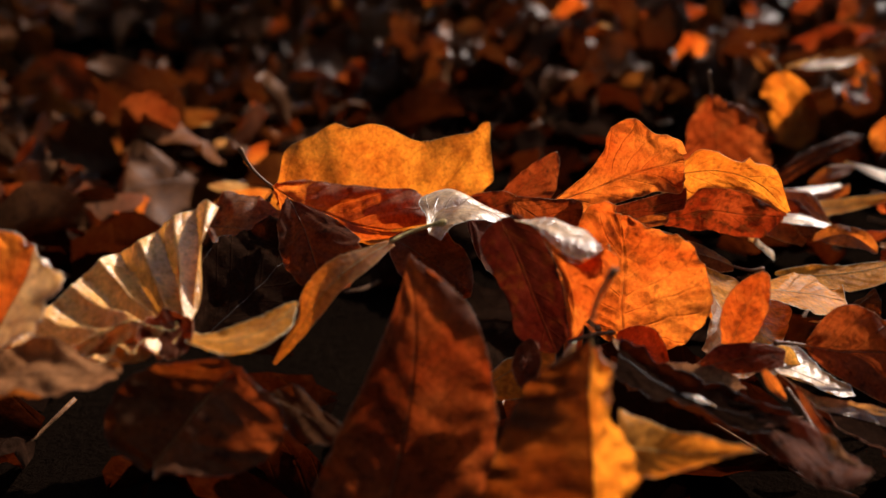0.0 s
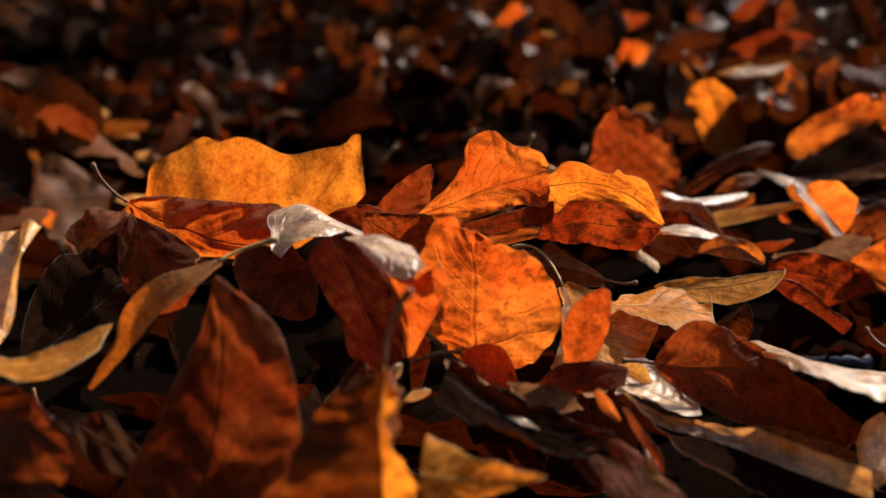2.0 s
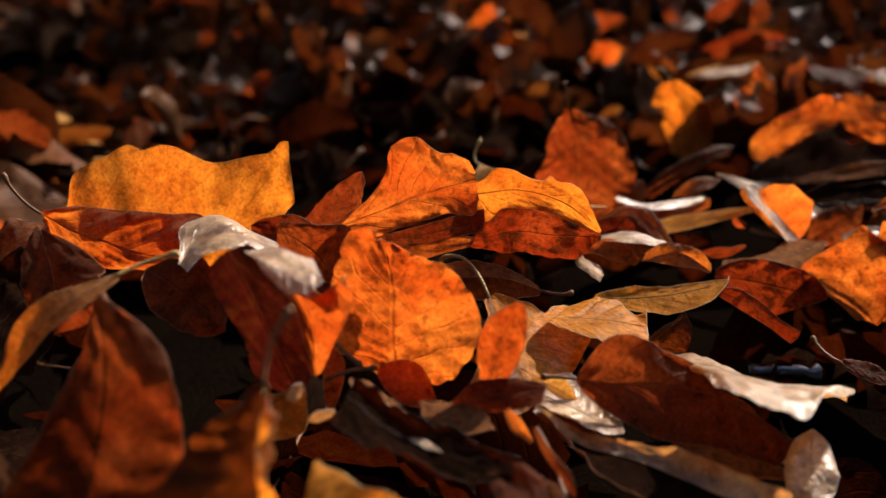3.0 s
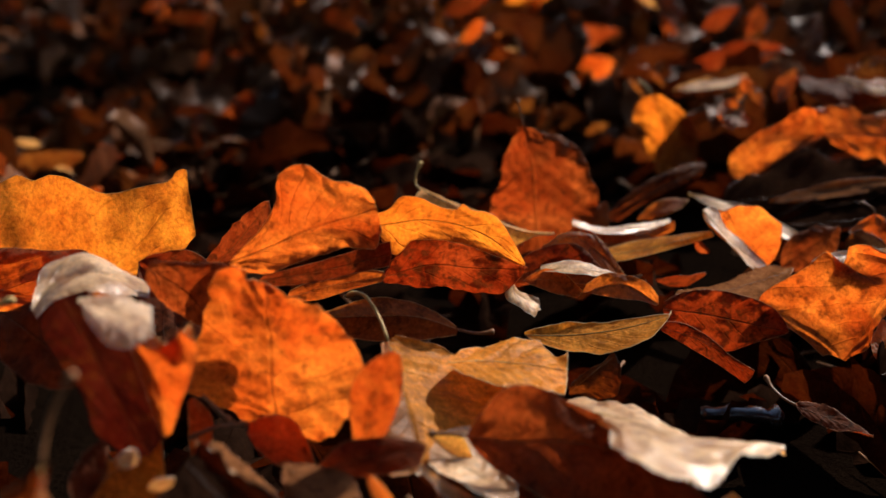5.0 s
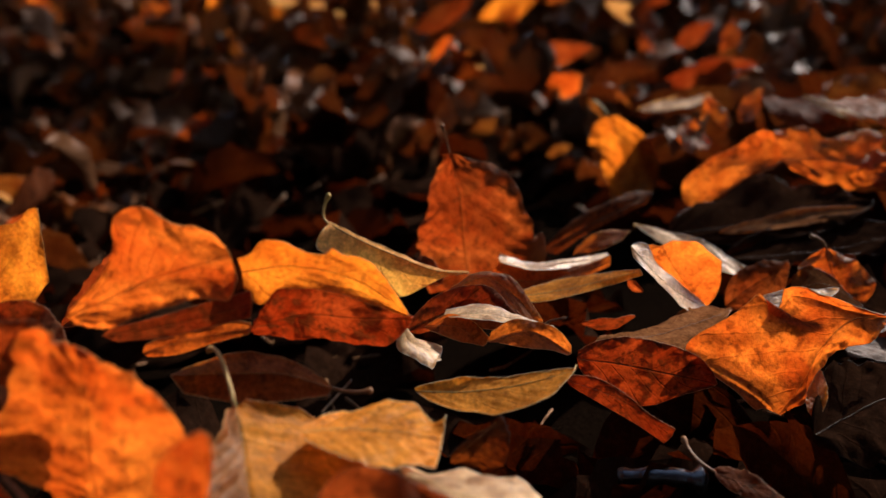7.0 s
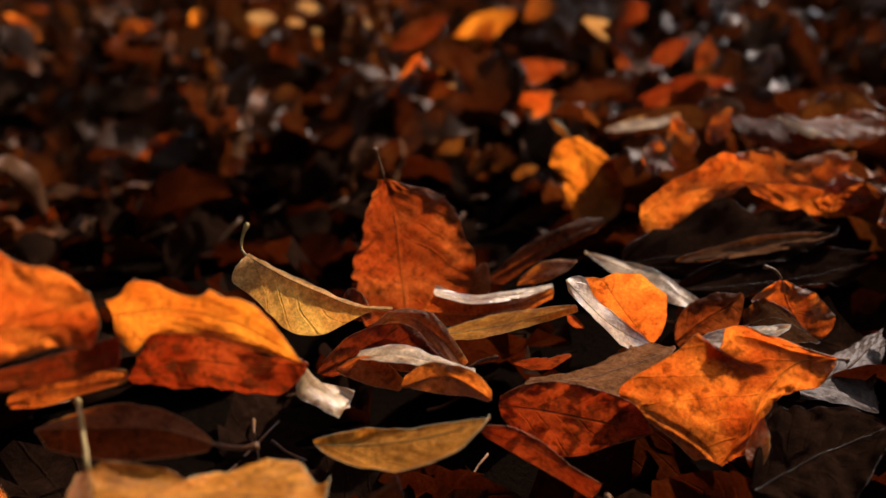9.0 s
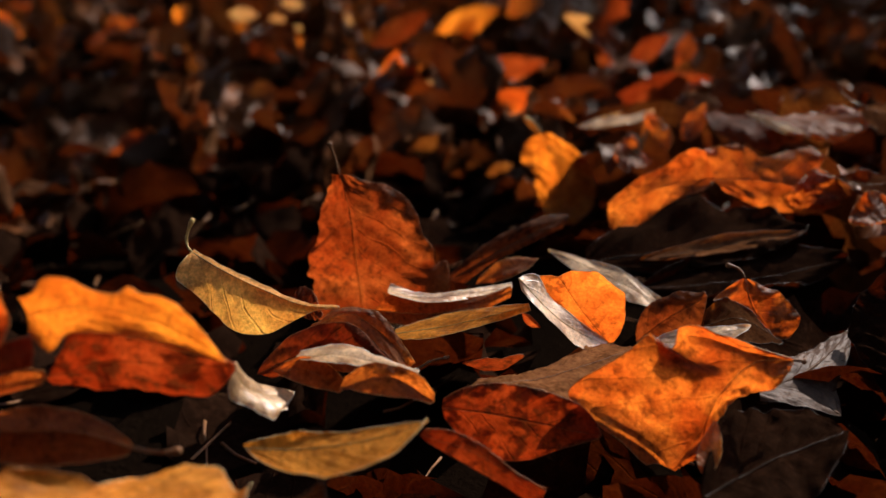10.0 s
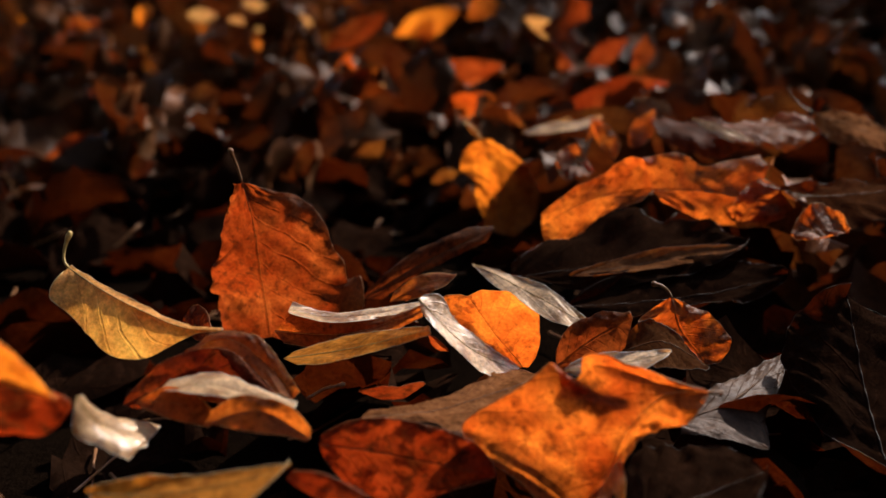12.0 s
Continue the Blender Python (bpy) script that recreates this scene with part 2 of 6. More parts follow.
def crumple(P, s, u, w, half, seed, cup, veinamp, nv, slant, rough):
    """Ribs, folds, creases and a wavy margin on the smooth skin of a leaf."""
    ds, du = np.gradient(P, axis=0), np.gradient(P, axis=1)
    n = np.cross(du, ds)
    n /= np.maximum(np.linalg.norm(n, axis=2, keepdims=True), 1e-9)
    n[[0, -1]] = n[[1, -2]]
    S, U = np.meshgrid(s, u, indexing="ij")
    A = np.abs(U)
    W = w[:, None]
    lane = np.modf((S - slant * A ** 0.85) * nv + 10)[0]
    pleat = (np.abs(lane - 0.5) * 2 - 0.5) * np.clip(A * 5, 0, 1) * (1 - 0.35 * A) * np.sqrt(np.clip(W, 0, 1))
    h = 0.0006 * veinamp * pleat
    h += half * cup * (A - A ** 2) * 2 * W
    r = np.random.RandomState(seed)
    for k in range(5):
        fx, fy, ph = r.uniform(0.6, 2.6), r.uniform(-2, 2), r.uniform(0, 6.28)
        h += half * 0.052 * rough / (1 + 0.4 * k) * np.sin(6.28 * (fx * S + fy * 0.5 * U) + ph) * (0.25 + A)
    for k in range(6):
        fx, fy, ph = r.uniform(3, 9), r.uniform(-6, 6), r.uniform(0, 6.28)
        h += half * 0.014 * rough * np.sin(6.28 * (fx * S + fy * 0.5 * U) + ph) * (0.3 + 0.7 * A)
    for k in range(3):
        g, c0 = r.uniform(0, 6.28), r.uniform(-0.3, 0.3)
        d = (S - 0.5) * 2 * math.cos(g) + U * 0.8 * math.sin(g) - c0
        h += half * 0.11 * rough * r.choice((-1, 1)) * (np.sqrt(d * d + 0.004) - 0.3) * (0.2 + 0.8 * A)
    h += half * r.uniform(-0.3, 0.3) * A ** 6 * W * (0.6 + 0.6 * ripple(S * 0.7 + np.sign(U) * 1.7, seed + 17))
    margin = ripple(S * 2.2 + np.sign(U) * 3.1, seed + 91)
    h += half * 0.14 * rough * margin * A ** 3 * W
    P = P + h[..., None] * n
    return P, np.stack([U * 0.5 + 0.5, S], axis=2)


def blade(length, bow, left, right, seed, wide=0.45, blunt=0.0, heel=0.0, cup=0.0, veinamp=0.8, nv=7, rough=1.0, ns=40, nu=10, lp=None, rp=None, slant=0.3):
    """The skin of a leaf, its base at the origin and its tip up the y axis. bow: the midrib's mid from the straight line;
    left, right: from the midrib to the margins at their widest. Returns places and coordinates."""
    s = np.linspace(0, 1, ns + 1)
    tip = np.array((0, length, 0.0))
    c = 2 * (tip / 2 + np.array(bow)) - tip / 2
    mid = 2 * (s * (1 - s))[:, None] * c + (s ** 2)[:, None] * tip
    p = math.log(0.5) / math.log(wide)
    w = np.sin(math.pi * np.clip(s, 0, 1) ** p) ** 0.72
    if blunt:
        late = np.clip((s - wide) / (1 - wide), 0, 1)
        w = np.where(s > wide, np.maximum(w, blunt * (1 - 0.18 * late ** 2) + (1 - blunt) * w), w)
    if heel:
        early = np.clip(1 - s / wide, 0, 1)
        w = np.where(s < wide, np.maximum(w, heel * (1 - 0.25 * early ** 2) + (1 - heel) * w), w)
    u = np.linspace(-1, 1, 2 * nu + 1)
    au = np.abs(u)
    P = np.zeros((ns + 1, 2 * nu + 1, 3))
    for side, vec, k, own in ((-1, left, 1, lp), (1, right, 2, rp)):
        ww = w
        if own is not None:
            g = np.clip(s, 0, 1) * 5
            i = np.minimum(g.astype(int), 4)
            q = g - i
            o = np.array(own)
            ww = o[i] * (1 - q) + o[i + 1] * q + 0.06 * np.sin(q * math.pi) * np.minimum(o[i], o[i + 1])
            n5 = max(3, ns // 8) | 1
            ww = np.convolve(np.pad(ww, n5 // 2, mode="edge"), np.ones(n5) / n5, mode="valid")
        edge = ww * (1 + 0.12 * rough * ripple(s * 1.1, seed * 7 + k) + 0.036 * rough * ripple(s * 4.3, seed * 7 + k + 3))
        col = u * side >= 0
        P[:, col] = mid[:, None, :] + (edge[:, None] * au[col][None, :])[..., None] * np.array(vec)[None, None, :]
    if blunt > 0.2:
        late = np.clip((s - wide) / (1 - wide), 0, 1)[:, None] ** 2
        jag = np.abs(ripple(u * 0.8 + 2.0, seed + 5)) * 0.16 + 0.012 * ripple(u * 2.5, seed + 6)
        P[..., 1] -= length * blunt * late * jag[None, :]
    half = 0.5 * (np.linalg.norm(left) + np.linalg.norm(right))
    return crumple(P, s, u, w, half, seed, cup, veinamp, nv, slant, rough)


def grid_faces(rows, cols, start=0):
    i = np.arange((rows - 1) * cols).reshape(rows - 1, cols)[:, :-1]
    return (np.stack([i, i + 1, i + 1 + cols, i + cols], axis=2) + start).reshape(-1, 4)


def tube(path, radii, sides=7):
    """A round, tapering rod along a path; returns places and faces."""
    path = np.asarray(path, dtype=float)
    t = np.gradient(path, axis=0)
    t /= np.linalg.norm(t, axis=1, keepdims=True)
    ref = np.array((0.31, 0.2, 0.93))
    x = np.cross(t, ref)
    x /= np.linalg.norm(x, axis=1, keepdims=True)
    y = np.cross(t, x)
    g = np.linspace(0, 2 * math.pi, sides, endpoint=False)
    V = path[:, None] + np.asarray(radii)[:, None, None] * (np.cos(g)[None, :, None] * x[:, None] + np.sin(g)[None, :, None] * y[:, None])
    n = len(path)
    faces = [(i * sides + j, i * sides + (j + 1) % sides, (i + 1) * sides + (j + 1) % sides, (i + 1) * sides + j) for i in range(n - 1) for j in range(sides)]
    faces += [tuple(range(sides))[::-1], tuple(range((n - 1) * sides, n * sides))]
    return V.reshape(-1, 3), faces


count = 0


def finish(thing, P, nu, kind, length, stalk, ribpale):
    """Margin, midrib and stalk of a leaf."""
    mm = lambda v: [x / 1000 for x in v]
    line = P[:, nu]
    ring = np.concatenate([P[::2, 0], P[-1, 1:-1:2], P[::-2, -1]])
    v, q = tube(ring, np.full(len(ring), 0.00011), 5)
    rim = new("margin", mesh_from("margin", v, q, RIM.get(kind, RIM["orange" if kind in ("gold", "pleated") else "red" if kind in ("rust", "mottled", "tan") else "dark"])))
    rim.parent = thing
    fat = (0.00026 if kind in ("pale", "silver", "cream", "pleated", "dark", "brown", "tan") else 0.00013) * min(1.0, length / 0.055)
    radii = fat * (1 - 0.8 * np.linspace(0, 1, len(line)))
    v, q = tube(line[:-1], radii[:-1], 6)
    rib = new("midrib", mesh_from("midrib", v, q, STALK_PALE if ribpale or kind in ("pale", "gold", "silver", "cream", "pleated") else RIM["orange"] if kind == "orange" else RIM["dark"] if kind == "dark" else STALK))
    rib.parent = thing
    if stalk is not None:
        end = np.array(mm(stalk))
        lead = line[0] - line[3]
        lead = lead / np.linalg.norm(lead) * np.linalg.norm(end) * 0.55
        k = np.linspace(0, 1, 15)[:, None]
        path = (1 - k) ** 2 * line[0] + 2 * k * (1 - k) * (line[0] + lead) + k ** 2 * end
        rr = 0.00058 + 0.0002 * np.linspace(0, 1, 15) ** 2
        rr[-3:] = (0.00095, 0.00125, 0.0009)
        v, q = tube(path, rr, 8)
        tagged(new("stalk", mesh_from("stalk", v, q, STALK_PALE if kind in ("pale", "gold", "cream") else STALK)), "thin woody leaf stalk").parent = thing


def leaf(kind, label, at, length, bow, left, right, stalk=None, ribpale=0, ns=40, nu=10, **shape):
    """One leaf as a thing: blade and stalk. at: pose of its base; sizes in millimetres."""
    global count
    count += 1
    mm = lambda v: [x / 1000 for x in v]
    P, uv = blade(length / 1000, mm(bow), mm(left), mm(right), count * 13 + 5, ns=ns, nu=nu, **shape)
    thing = tagged(new("beech_leaf"), label, "leaf", "leaves of the heap")
    thing.matrix_world = pose(*at)
    skin = new("blade", mesh_from("blade", P.reshape(-1, 3), grid_faces(ns + 1, 2 * nu + 1), LEAF[kind], uv.reshape(-1, 2)))
    skin.parent = thing
    finish(thing, P, nu, kind, length / 1000, stalk, ribpale)
    return thing


def along(points, n, ease=1.0):
    """A smooth line of n places through a few points; ease above 1 crowds them towards its start."""
    p = np.asarray(points, dtype=float)
    d = np.concatenate([[0], np.cumsum(np.maximum(np.linalg.norm(np.diff(p, axis=0), axis=1), 1e-6))])
    g = np.gradient(p, d, axis=0) if len(p) > 2 else np.repeat((p[1:] - p[:1]) / d[-1], 2, axis=0)
    t = np.linspace(0, 1, n) ** ease * d[-1]
    i = np.clip(np.searchsorted(d, t, side="right") - 1, 0, len(p) - 2)
    h = (d[i + 1] - d[i])[:, None]
    q = ((t - d[i])[:, None]) / h
    return (2 * q ** 3 - 3 * q ** 2 + 1) * p[i] + (q ** 3 - 2 * q ** 2 + q) * h * g[i] + (3 * q ** 2 - 2 * q ** 3) * p[i + 1] + (q ** 3 - q ** 2) * h * g[i + 1]


def sheet(kind, label, at, rib, left, right, stalk=None, belly=0.0, veinamp=0.4, nv=7, rough=0.8, ease=1.0, slant=0.3, ribpale=0, veindark=0, ns=72, nu=14):
    """One leaf stretched between its midrib and its two margins, all in millimetres from its base; belly: how far each
    half swells. Two kinds: the halves differ, mostly one coloured as lit and one as shaded."""
    global count
    count += 1
    seed = count * 13 + 18
    kinds = kind if isinstance(kind, tuple) else (kind,)
    mid = along([(0, 0, 0)] + rib, ns + 1, ease) / 1000
    rims = [along(m, ns + 1) / 1000 for m in (left, right)]
    s, u = np.linspace(0, 1, ns + 1), np.linspace(-1, 1, 2 * nu + 1)
    width = [np.linalg.norm(r - mid, axis=1) for r in rims]
    half = 0.5 * (width[0].max() + width[1].max())
    for k, r in enumerate(rims):
        out = (r - mid) / np.maximum(width[k], 1e-5)[:, None]
        r += out * (half * 0.022 * (ripple(s * 3.7, seed + k) + 0.7 * ripple(s * 9.0, seed + k + 40)))[:, None]
    P = np.zeros((ns + 1, 2 * nu + 1, 3))
    for j, a in enumerate(u):
        rim = rims[0] if a < 0 else rims[1]
        P[:, j] = mid + abs(a) * (rim - mid)
    P[..., 2] += belly * half * 4 * (np.abs(u) - u ** 2)[None, :] * np.sin(math.pi * np.clip(s, 0.02, 0.98))[:, None]
    w = np.clip(0.5 * (width[0] + width[1]) / half, 0, 1)
    rough *= min(1.0, 0.45 + half / 0.045) * (0.5 if kinds[-1] in ("silver", "cream", "pale") else 1.0)
    P, uv = crumple(P, s, u, w, half, seed, 0.0, veinamp * min(1.0, half / 0.03), nv, slant, rough)
    thing = tagged(new("beech_leaf"), label, "leaf", "leaves of the heap")
    thing.matrix_world = pose(*at)
    me = mesh_from("blade", P.reshape(-1, 3), grid_faces(ns + 1, 2 * nu + 1), LEAF[kinds[0]], uv.reshape(-1, 2))
    if len(kinds) > 1:
        me.materials.append(LEAF[kinds[1]])
        me.polygons.foreach_set("material_index", np.tile(np.arange(2 * nu) >= nu, ns).astype(np.int32))
    new("blade", me).parent = thing
    finish(thing, P, nu, "rust" if veindark else kinds[0], float(np.linalg.norm(mid[-1])), stalk, ribpale)
    return thing


# ---- ground ----
def rise(x, y):
    """The height of the humus under the litter."""
    x, y = np.asarray(x, dtype=float), np.asarray(y, dtype=float)
    z = -0.028 + 0.012 * np.exp(-((x - 0.0) / 0.2) ** 2 - ((y - 0.34) / 0.13) ** 2)
    far = np.clip((y - 0.95 + 0.25 * np.clip(0.1 - x, 0, 1)) / 0.9, 0, 1)
    z = z + 0.085 * far * far * (3 - 2 * far) * np.clip(0.75 + 0.6 * x, 0.25, 1.1)
    z = z - 0.16 * np.exp(-((x + 0.42) / 0.28) ** 2 - ((y - 1.45) / 0.45) ** 2)
    bank = np.clip((y - 1.7) / 2.8, 0, 1)
    z = z + 0.22 * bank * bank * (3 - 2 * bank)
    z = z + 0.006 * np.sin(9 * x + 2 * y) * np.sin(7 * y - 3 * x)
    return z


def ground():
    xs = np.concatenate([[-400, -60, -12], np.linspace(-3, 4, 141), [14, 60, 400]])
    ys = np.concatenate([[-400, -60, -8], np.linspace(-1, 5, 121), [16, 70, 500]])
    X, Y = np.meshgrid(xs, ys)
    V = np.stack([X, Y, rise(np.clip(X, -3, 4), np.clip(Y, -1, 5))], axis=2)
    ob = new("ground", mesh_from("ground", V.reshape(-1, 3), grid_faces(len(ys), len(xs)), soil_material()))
    tagged(ob, "humus of a wood floor, blackened for shade between leaves", "ground", kind="structure")


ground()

# ---- the leaves of the heap ----
leaf("red", "small dark red folded leaf", (-0.0750, 0.2942, 0.0771, -172.6, 23.3, -64.0), 18.1, (1.2, -0.1, 1.1), (-9.9, -0.5, 0), (11.1, 0.1, 0))
leaf("tan", "brown leaf lying flat on the litter", (-0.1308, 0.2594, 0.0770, -1.1, 1.4, -80.3), 42.1, (3.7, 1.6, 0.9), (-13.7, -3.4, -0.4), (16.4, 2.2, -0.4))
leaf("brown", "brown leaf in the shade of the heap", (-0.0513, 0.2821, 0.0598, -7.7, 20.2, -126.9), 28.6, (0.4, 0.2, -0.5), (-6.5, -3.8, -0.8), (7.7, 7.3, -0.8))
leaf("red", "dark red leaf behind the heap", (0.0089, 0.4247, 0.0770, -29.6, 26.0, -131.5), 42.6, (1.3, 1.4, 1.2), (-16.6, -1.8, 1.8), (20.4, 10.2, 1.8))
leaf("red", "dull red leaf with a pointed tip", (0.0187, 0.4692, 0.0579, 67.1, 39.5, -50.6), 47.9, (2.2, 1.3, 0.7), (-5.8, 0.9, 1.1), (12.5, 7.7, 1.1))
leaf("cream", "pale brown leaf lying across the litter", (0.1492, 0.4441, 0.0393, 7.9, 15.0, -90.2), 56.8, (4.8, 0.3, 0), (-5.9, 1.1, -0), (14.2, 4.2, -0), rough=0.45)
leaf("silver", "small pale leaf fragment lit by the sun", (0.1976, 0.3192, 0.0417, -156.2, -3.2, -17.6), 28.5, (-0.4, -0.6, 0), (-7.9, 2.7, -0), (7.7, 2.7, -0), blunt=0.4, veinamp=0.2, rough=0.9)
leaf("tan", "tan strip of a leaf under the red one", (0.1530, 0.3186, 0.0366, -20.6, 31.4, -100.4), 42.5, (0, -0.4, -0.1), (-3.8, 1.7, -0.1), (3.9, 1.3, -0.1))
leaf("red", "shrivelled red brown leaf with a wavy rim", (0.0907, 0.2814, 0.0576, -7.4, 7.0, -140.3), 40.1, (2.9, 2, -1), (-6.9, 0.9, 1.3), (11.6, 9.2, 1.3))
leaf("red", "small red leaf tip poking up", (0.0255, 0.2988, 0.0531, 38.9, 5.0, -6.1), 18.9, (-0.1, 0.2, 0.2), (-4.6, 0.7, 0.2), (4.3, 1.9, 0.2))
# Near-black skin carries the shade that lies on this leaf.
leaf("dark", "brown leaf with a small hole, coloured near black for shade", (-0.0840, 0.3310, 0.0548, 20.8, 14.9, -27.9), 63.0, (1.2, 1, 2.1), (-24.1, 14.1, 3.1), (27.6, -4.9, 3.1))
leaf("orange", "orange leaf half hidden behind the heap", (-0.1036, 0.4394, 0.0637, 2.0, 31.9, -113.7), 49.2, (-1.3, -1.5, -0.9), (-21.9, -8.9, -1.4), (17.8, 9.4, -1.4))
leaf("red", "red leaf hanging below an orange one", (-0.0580, 0.3798, 0.0933, -139.8, -25.8, 2.7), 45.6, (2.7, 3.1, -1.1), (-10.8, 0.2, -1.6), (18.9, 13.7, -1.6))
leaf("red", "red leaf wedged in the heap", (-0.0197, 0.3712, 0.0804, -22.4, 23.0, -133.3), 38.7, (-0.6, -0.3, 0.5), (-13.9, -0.6, 0.8), (12.2, 3.6, 0.8))
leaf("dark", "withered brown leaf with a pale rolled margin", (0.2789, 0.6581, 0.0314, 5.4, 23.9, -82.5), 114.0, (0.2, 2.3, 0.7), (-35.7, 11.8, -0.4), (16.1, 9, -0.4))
# The near-black blades here have their shade in the colour.
leaf("dark", "brown leaf coloured near black for shade", (0.3021, 0.6361, 0.0248, 4.6, 22.9, -80.0), 105.5, (4.6, -0.4, -1), (-22.9, 15, 1.1), (13.9, -0.9, 1.1))
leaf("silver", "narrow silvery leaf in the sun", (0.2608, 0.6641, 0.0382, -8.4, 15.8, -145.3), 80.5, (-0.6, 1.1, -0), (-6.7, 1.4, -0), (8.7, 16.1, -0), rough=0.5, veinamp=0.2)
leaf("dark", "large brown leaf coloured near black for shade", (0.3993, 0.5116, 0.0005, 30.0, 4.1, -4.6), 85.8, (-0.7, 0.2, -2.6), (-27.8, 12.9, -0.4), (32.2, 18.2, -0.4))
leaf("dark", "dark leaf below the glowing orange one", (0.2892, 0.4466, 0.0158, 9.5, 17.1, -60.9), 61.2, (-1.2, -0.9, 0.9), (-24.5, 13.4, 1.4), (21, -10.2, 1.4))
leaf("gold", "small yellow leaf tip", (0.2926, 0.4532, 0.0209, 37.3, 4.8, -16.5), 19.8, (-0.2, -0.8, -0.3), (-3.8, -2, -0.4), (3.3, 1.5, -0.4))
leaf("red", "thin red leaf on a long stalk", (0.2489, 0.4218, 0.0171, -5.9, 14.1, -137.2), 29.8, (-0.4, -1.7, -0.1), (-5.3, -2.5, -0.2), (4.1, 0.3, -0.2), stalk=(-5.2, -16, 3.1))
leaf("red", "small red leaf scrap", (0.1423, 0.5836, 0.0396, -6.0, 45.4, -129.4), 18.6, (-0.9, -0.3, 0.6), (-8.2, -4.5, 0.9), (5.5, 5.5, 0.9))
leaf("orange", "orange leaf standing upright", (0.3521, 0.8655, 0.0450, 57.3, -6.7, 2.4), 33.6, (2.2, -0.7, -2.3), (-7, 0.9, -3.5), (13.5, 0.4, -3.5))
leaf("orange", "orange leaf tilted upward", (0.3721, 0.8683, 0.0552, 53.5, 34.1, -11.9), 33.8, (-0.1, 0.1, -2.1), (-7.6, 1.3, -3.1), (7.2, 2.3, -3.1))
leaf("red", "red leaf with a silvery rim", (0.3824, 0.8627, 0.0725, -9.0, 20.7, -113.2), 68.7, (-1.5, -2.2, -1.1), (-23.9, -0.1, -1.6), (19.4, 0.4, -1.6))
leaf("orange", "dull orange leaf lying flat", (0.4174, 0.8418, 0.0714, 3.1, 24.7, -96.4), 68.8, (1, 1.3, -1.5), (-18, 4.8, -2.3), (21.2, 5.8, -2.3))
leaf("orange", "small orange leaf among the litter", (0.3189, 0.8363, 0.0521, -13.4, 32.8, -100.2), 24.5, (-0.7, -1.3, 0.6), (-16.4, -1.6, 1), (14.1, 0, 1))
leaf("tan", "grey brown leaf with a long stalk", (0.4758, 0.8279, 0.0816, -9.5, 13.0, -156.8), 74.0, (0.5, -0.5, -0), (-14, -5.4, 0), (15.5, 11.5, 0), stalk=(23.5, 3.8, 23.6), veinamp=1, rough=1.2)
leaf("brown", "olive brown leaf with a pale rim", (0.4175, 0.7042, 0.0607, 1.9, 22.0, -88.6), 75.6, (2.9, -6.7, -3.8), (-13.8, 11.6, -1.6), (26.4, 3.3, -1.6))
leaf("orange", "small orange leaf at the edge of the shade", (0.4127, 0.6692, 0.0463, 0.1, 27.2, -89.7), 27.4, (-2.1, 0.4, 0.6), (-15.4, 5.4, 0.8), (9, -1.5, 0.8))
leaf("tan", "pale rolled margin of a withered leaf", (0.3059, 0.6560, 0.0329, 6.2, 24.9, -79.6), 85.7, (0.3, -0.9, 0.4), (-6, 5.1, 0.9), (7, 2.8, 0.9), rough=0.6)
leaf("silver", "silvery leaf lying under a glowing one", (0.2895, 0.5331, 0.0354, 8.9, 15.5, -86.4), 38.0, (1.8, -1.2, -0), (-5.9, 1.1, 0), (7.8, 3.2, 0), veinamp=0.3, rough=0.7)
leaf("orange", "bright orange corner of a folded leaf", (0.3952, 0.6982, 0.0464, 59.7, 30.1, -8.8), 27.3, (3.1, -0.4, 0.7), (-9, 0.3, 1.2), (19.4, 9.3, 1.2), wide=0.3, heel=0.5)
leaf("orange", "narrow orange leaf on top of the heap", (0.3926, 0.7356, 0.0621, 24.3, 51.1, -77.4), 27.8, (-0.4, -0, -0), (-5, -0.5, -0), (3.6, 3.2, -0))
leaf("silver", "small shiny curled leaf end", (0.3486, 0.7375, 0.0697, -137.4, -14.2, 16.2), 21.4, (-0, 0.1, 0), (-3.6, -0.3, 0.1), (3.6, 2.7, 0.1), rough=0.6, veinamp=0.1)
leaf("silver", "silvery curled leaf rim among orange leaves", (0.4010, 0.8261, 0.0804, -8.8, 15.6, -153.7), 52.8, (0.6, 1.5, 0), (-3.2, -3.2, -0), (5.1, 13, -0), rough=0.9, veinamp=0.1)
leaf("silver", "long silvery leaf lying in the sun", (0.3031, 0.9017, 0.0608, 9.4, 13.1, -83.8), 55.6, (0.5, -0.5, -0), (-8.2, 1, 0), (9.7, 3, 0), rough=0.8, veinamp=0.1)
leaf("silver", "pale turned-up rim of a dark withered leaf", (0.0542, 0.3094, 0.0650, -12.3, 2.2, -137.5), 39.8, (0.4, -1.9, -0.2), (-2.9, 0.1, -0), (3.6, 3.2, -0), veinamp=0.2, rough=1.3)

sheet("gold", "translucent amber beech leaf standing on edge, torn tip", (-0.0800, 0.4520, 0.0672, 26.3, 80.5, -64.0),
      rib=[(6, 33, -1), (8, 63.5, -1), (0, 97, 0)],
      left=[(-3, 0.5, -1.5), (-14, 7.5, -1.5), (-25.5, 11.5, -1), (-32, 26, -2), (-35.5, 36.5, -2.5), (-33.5, 38.5, -2), (-35, 49, -0.5), (-32.5, 59, 0.5), (-27, 68, 1), (-26.5, 86, 2), (-28, 96, 2), (-31.5, 99, 2.5), (-32, 102.5, 3), (-21, 103, 1), (-6, 103, -1)],
      right=[(3, 1.5, 1.5), (16, 32, -1), (17.5, 67.5, -1.5), (1.5, 93, 0.5)], nv=9)
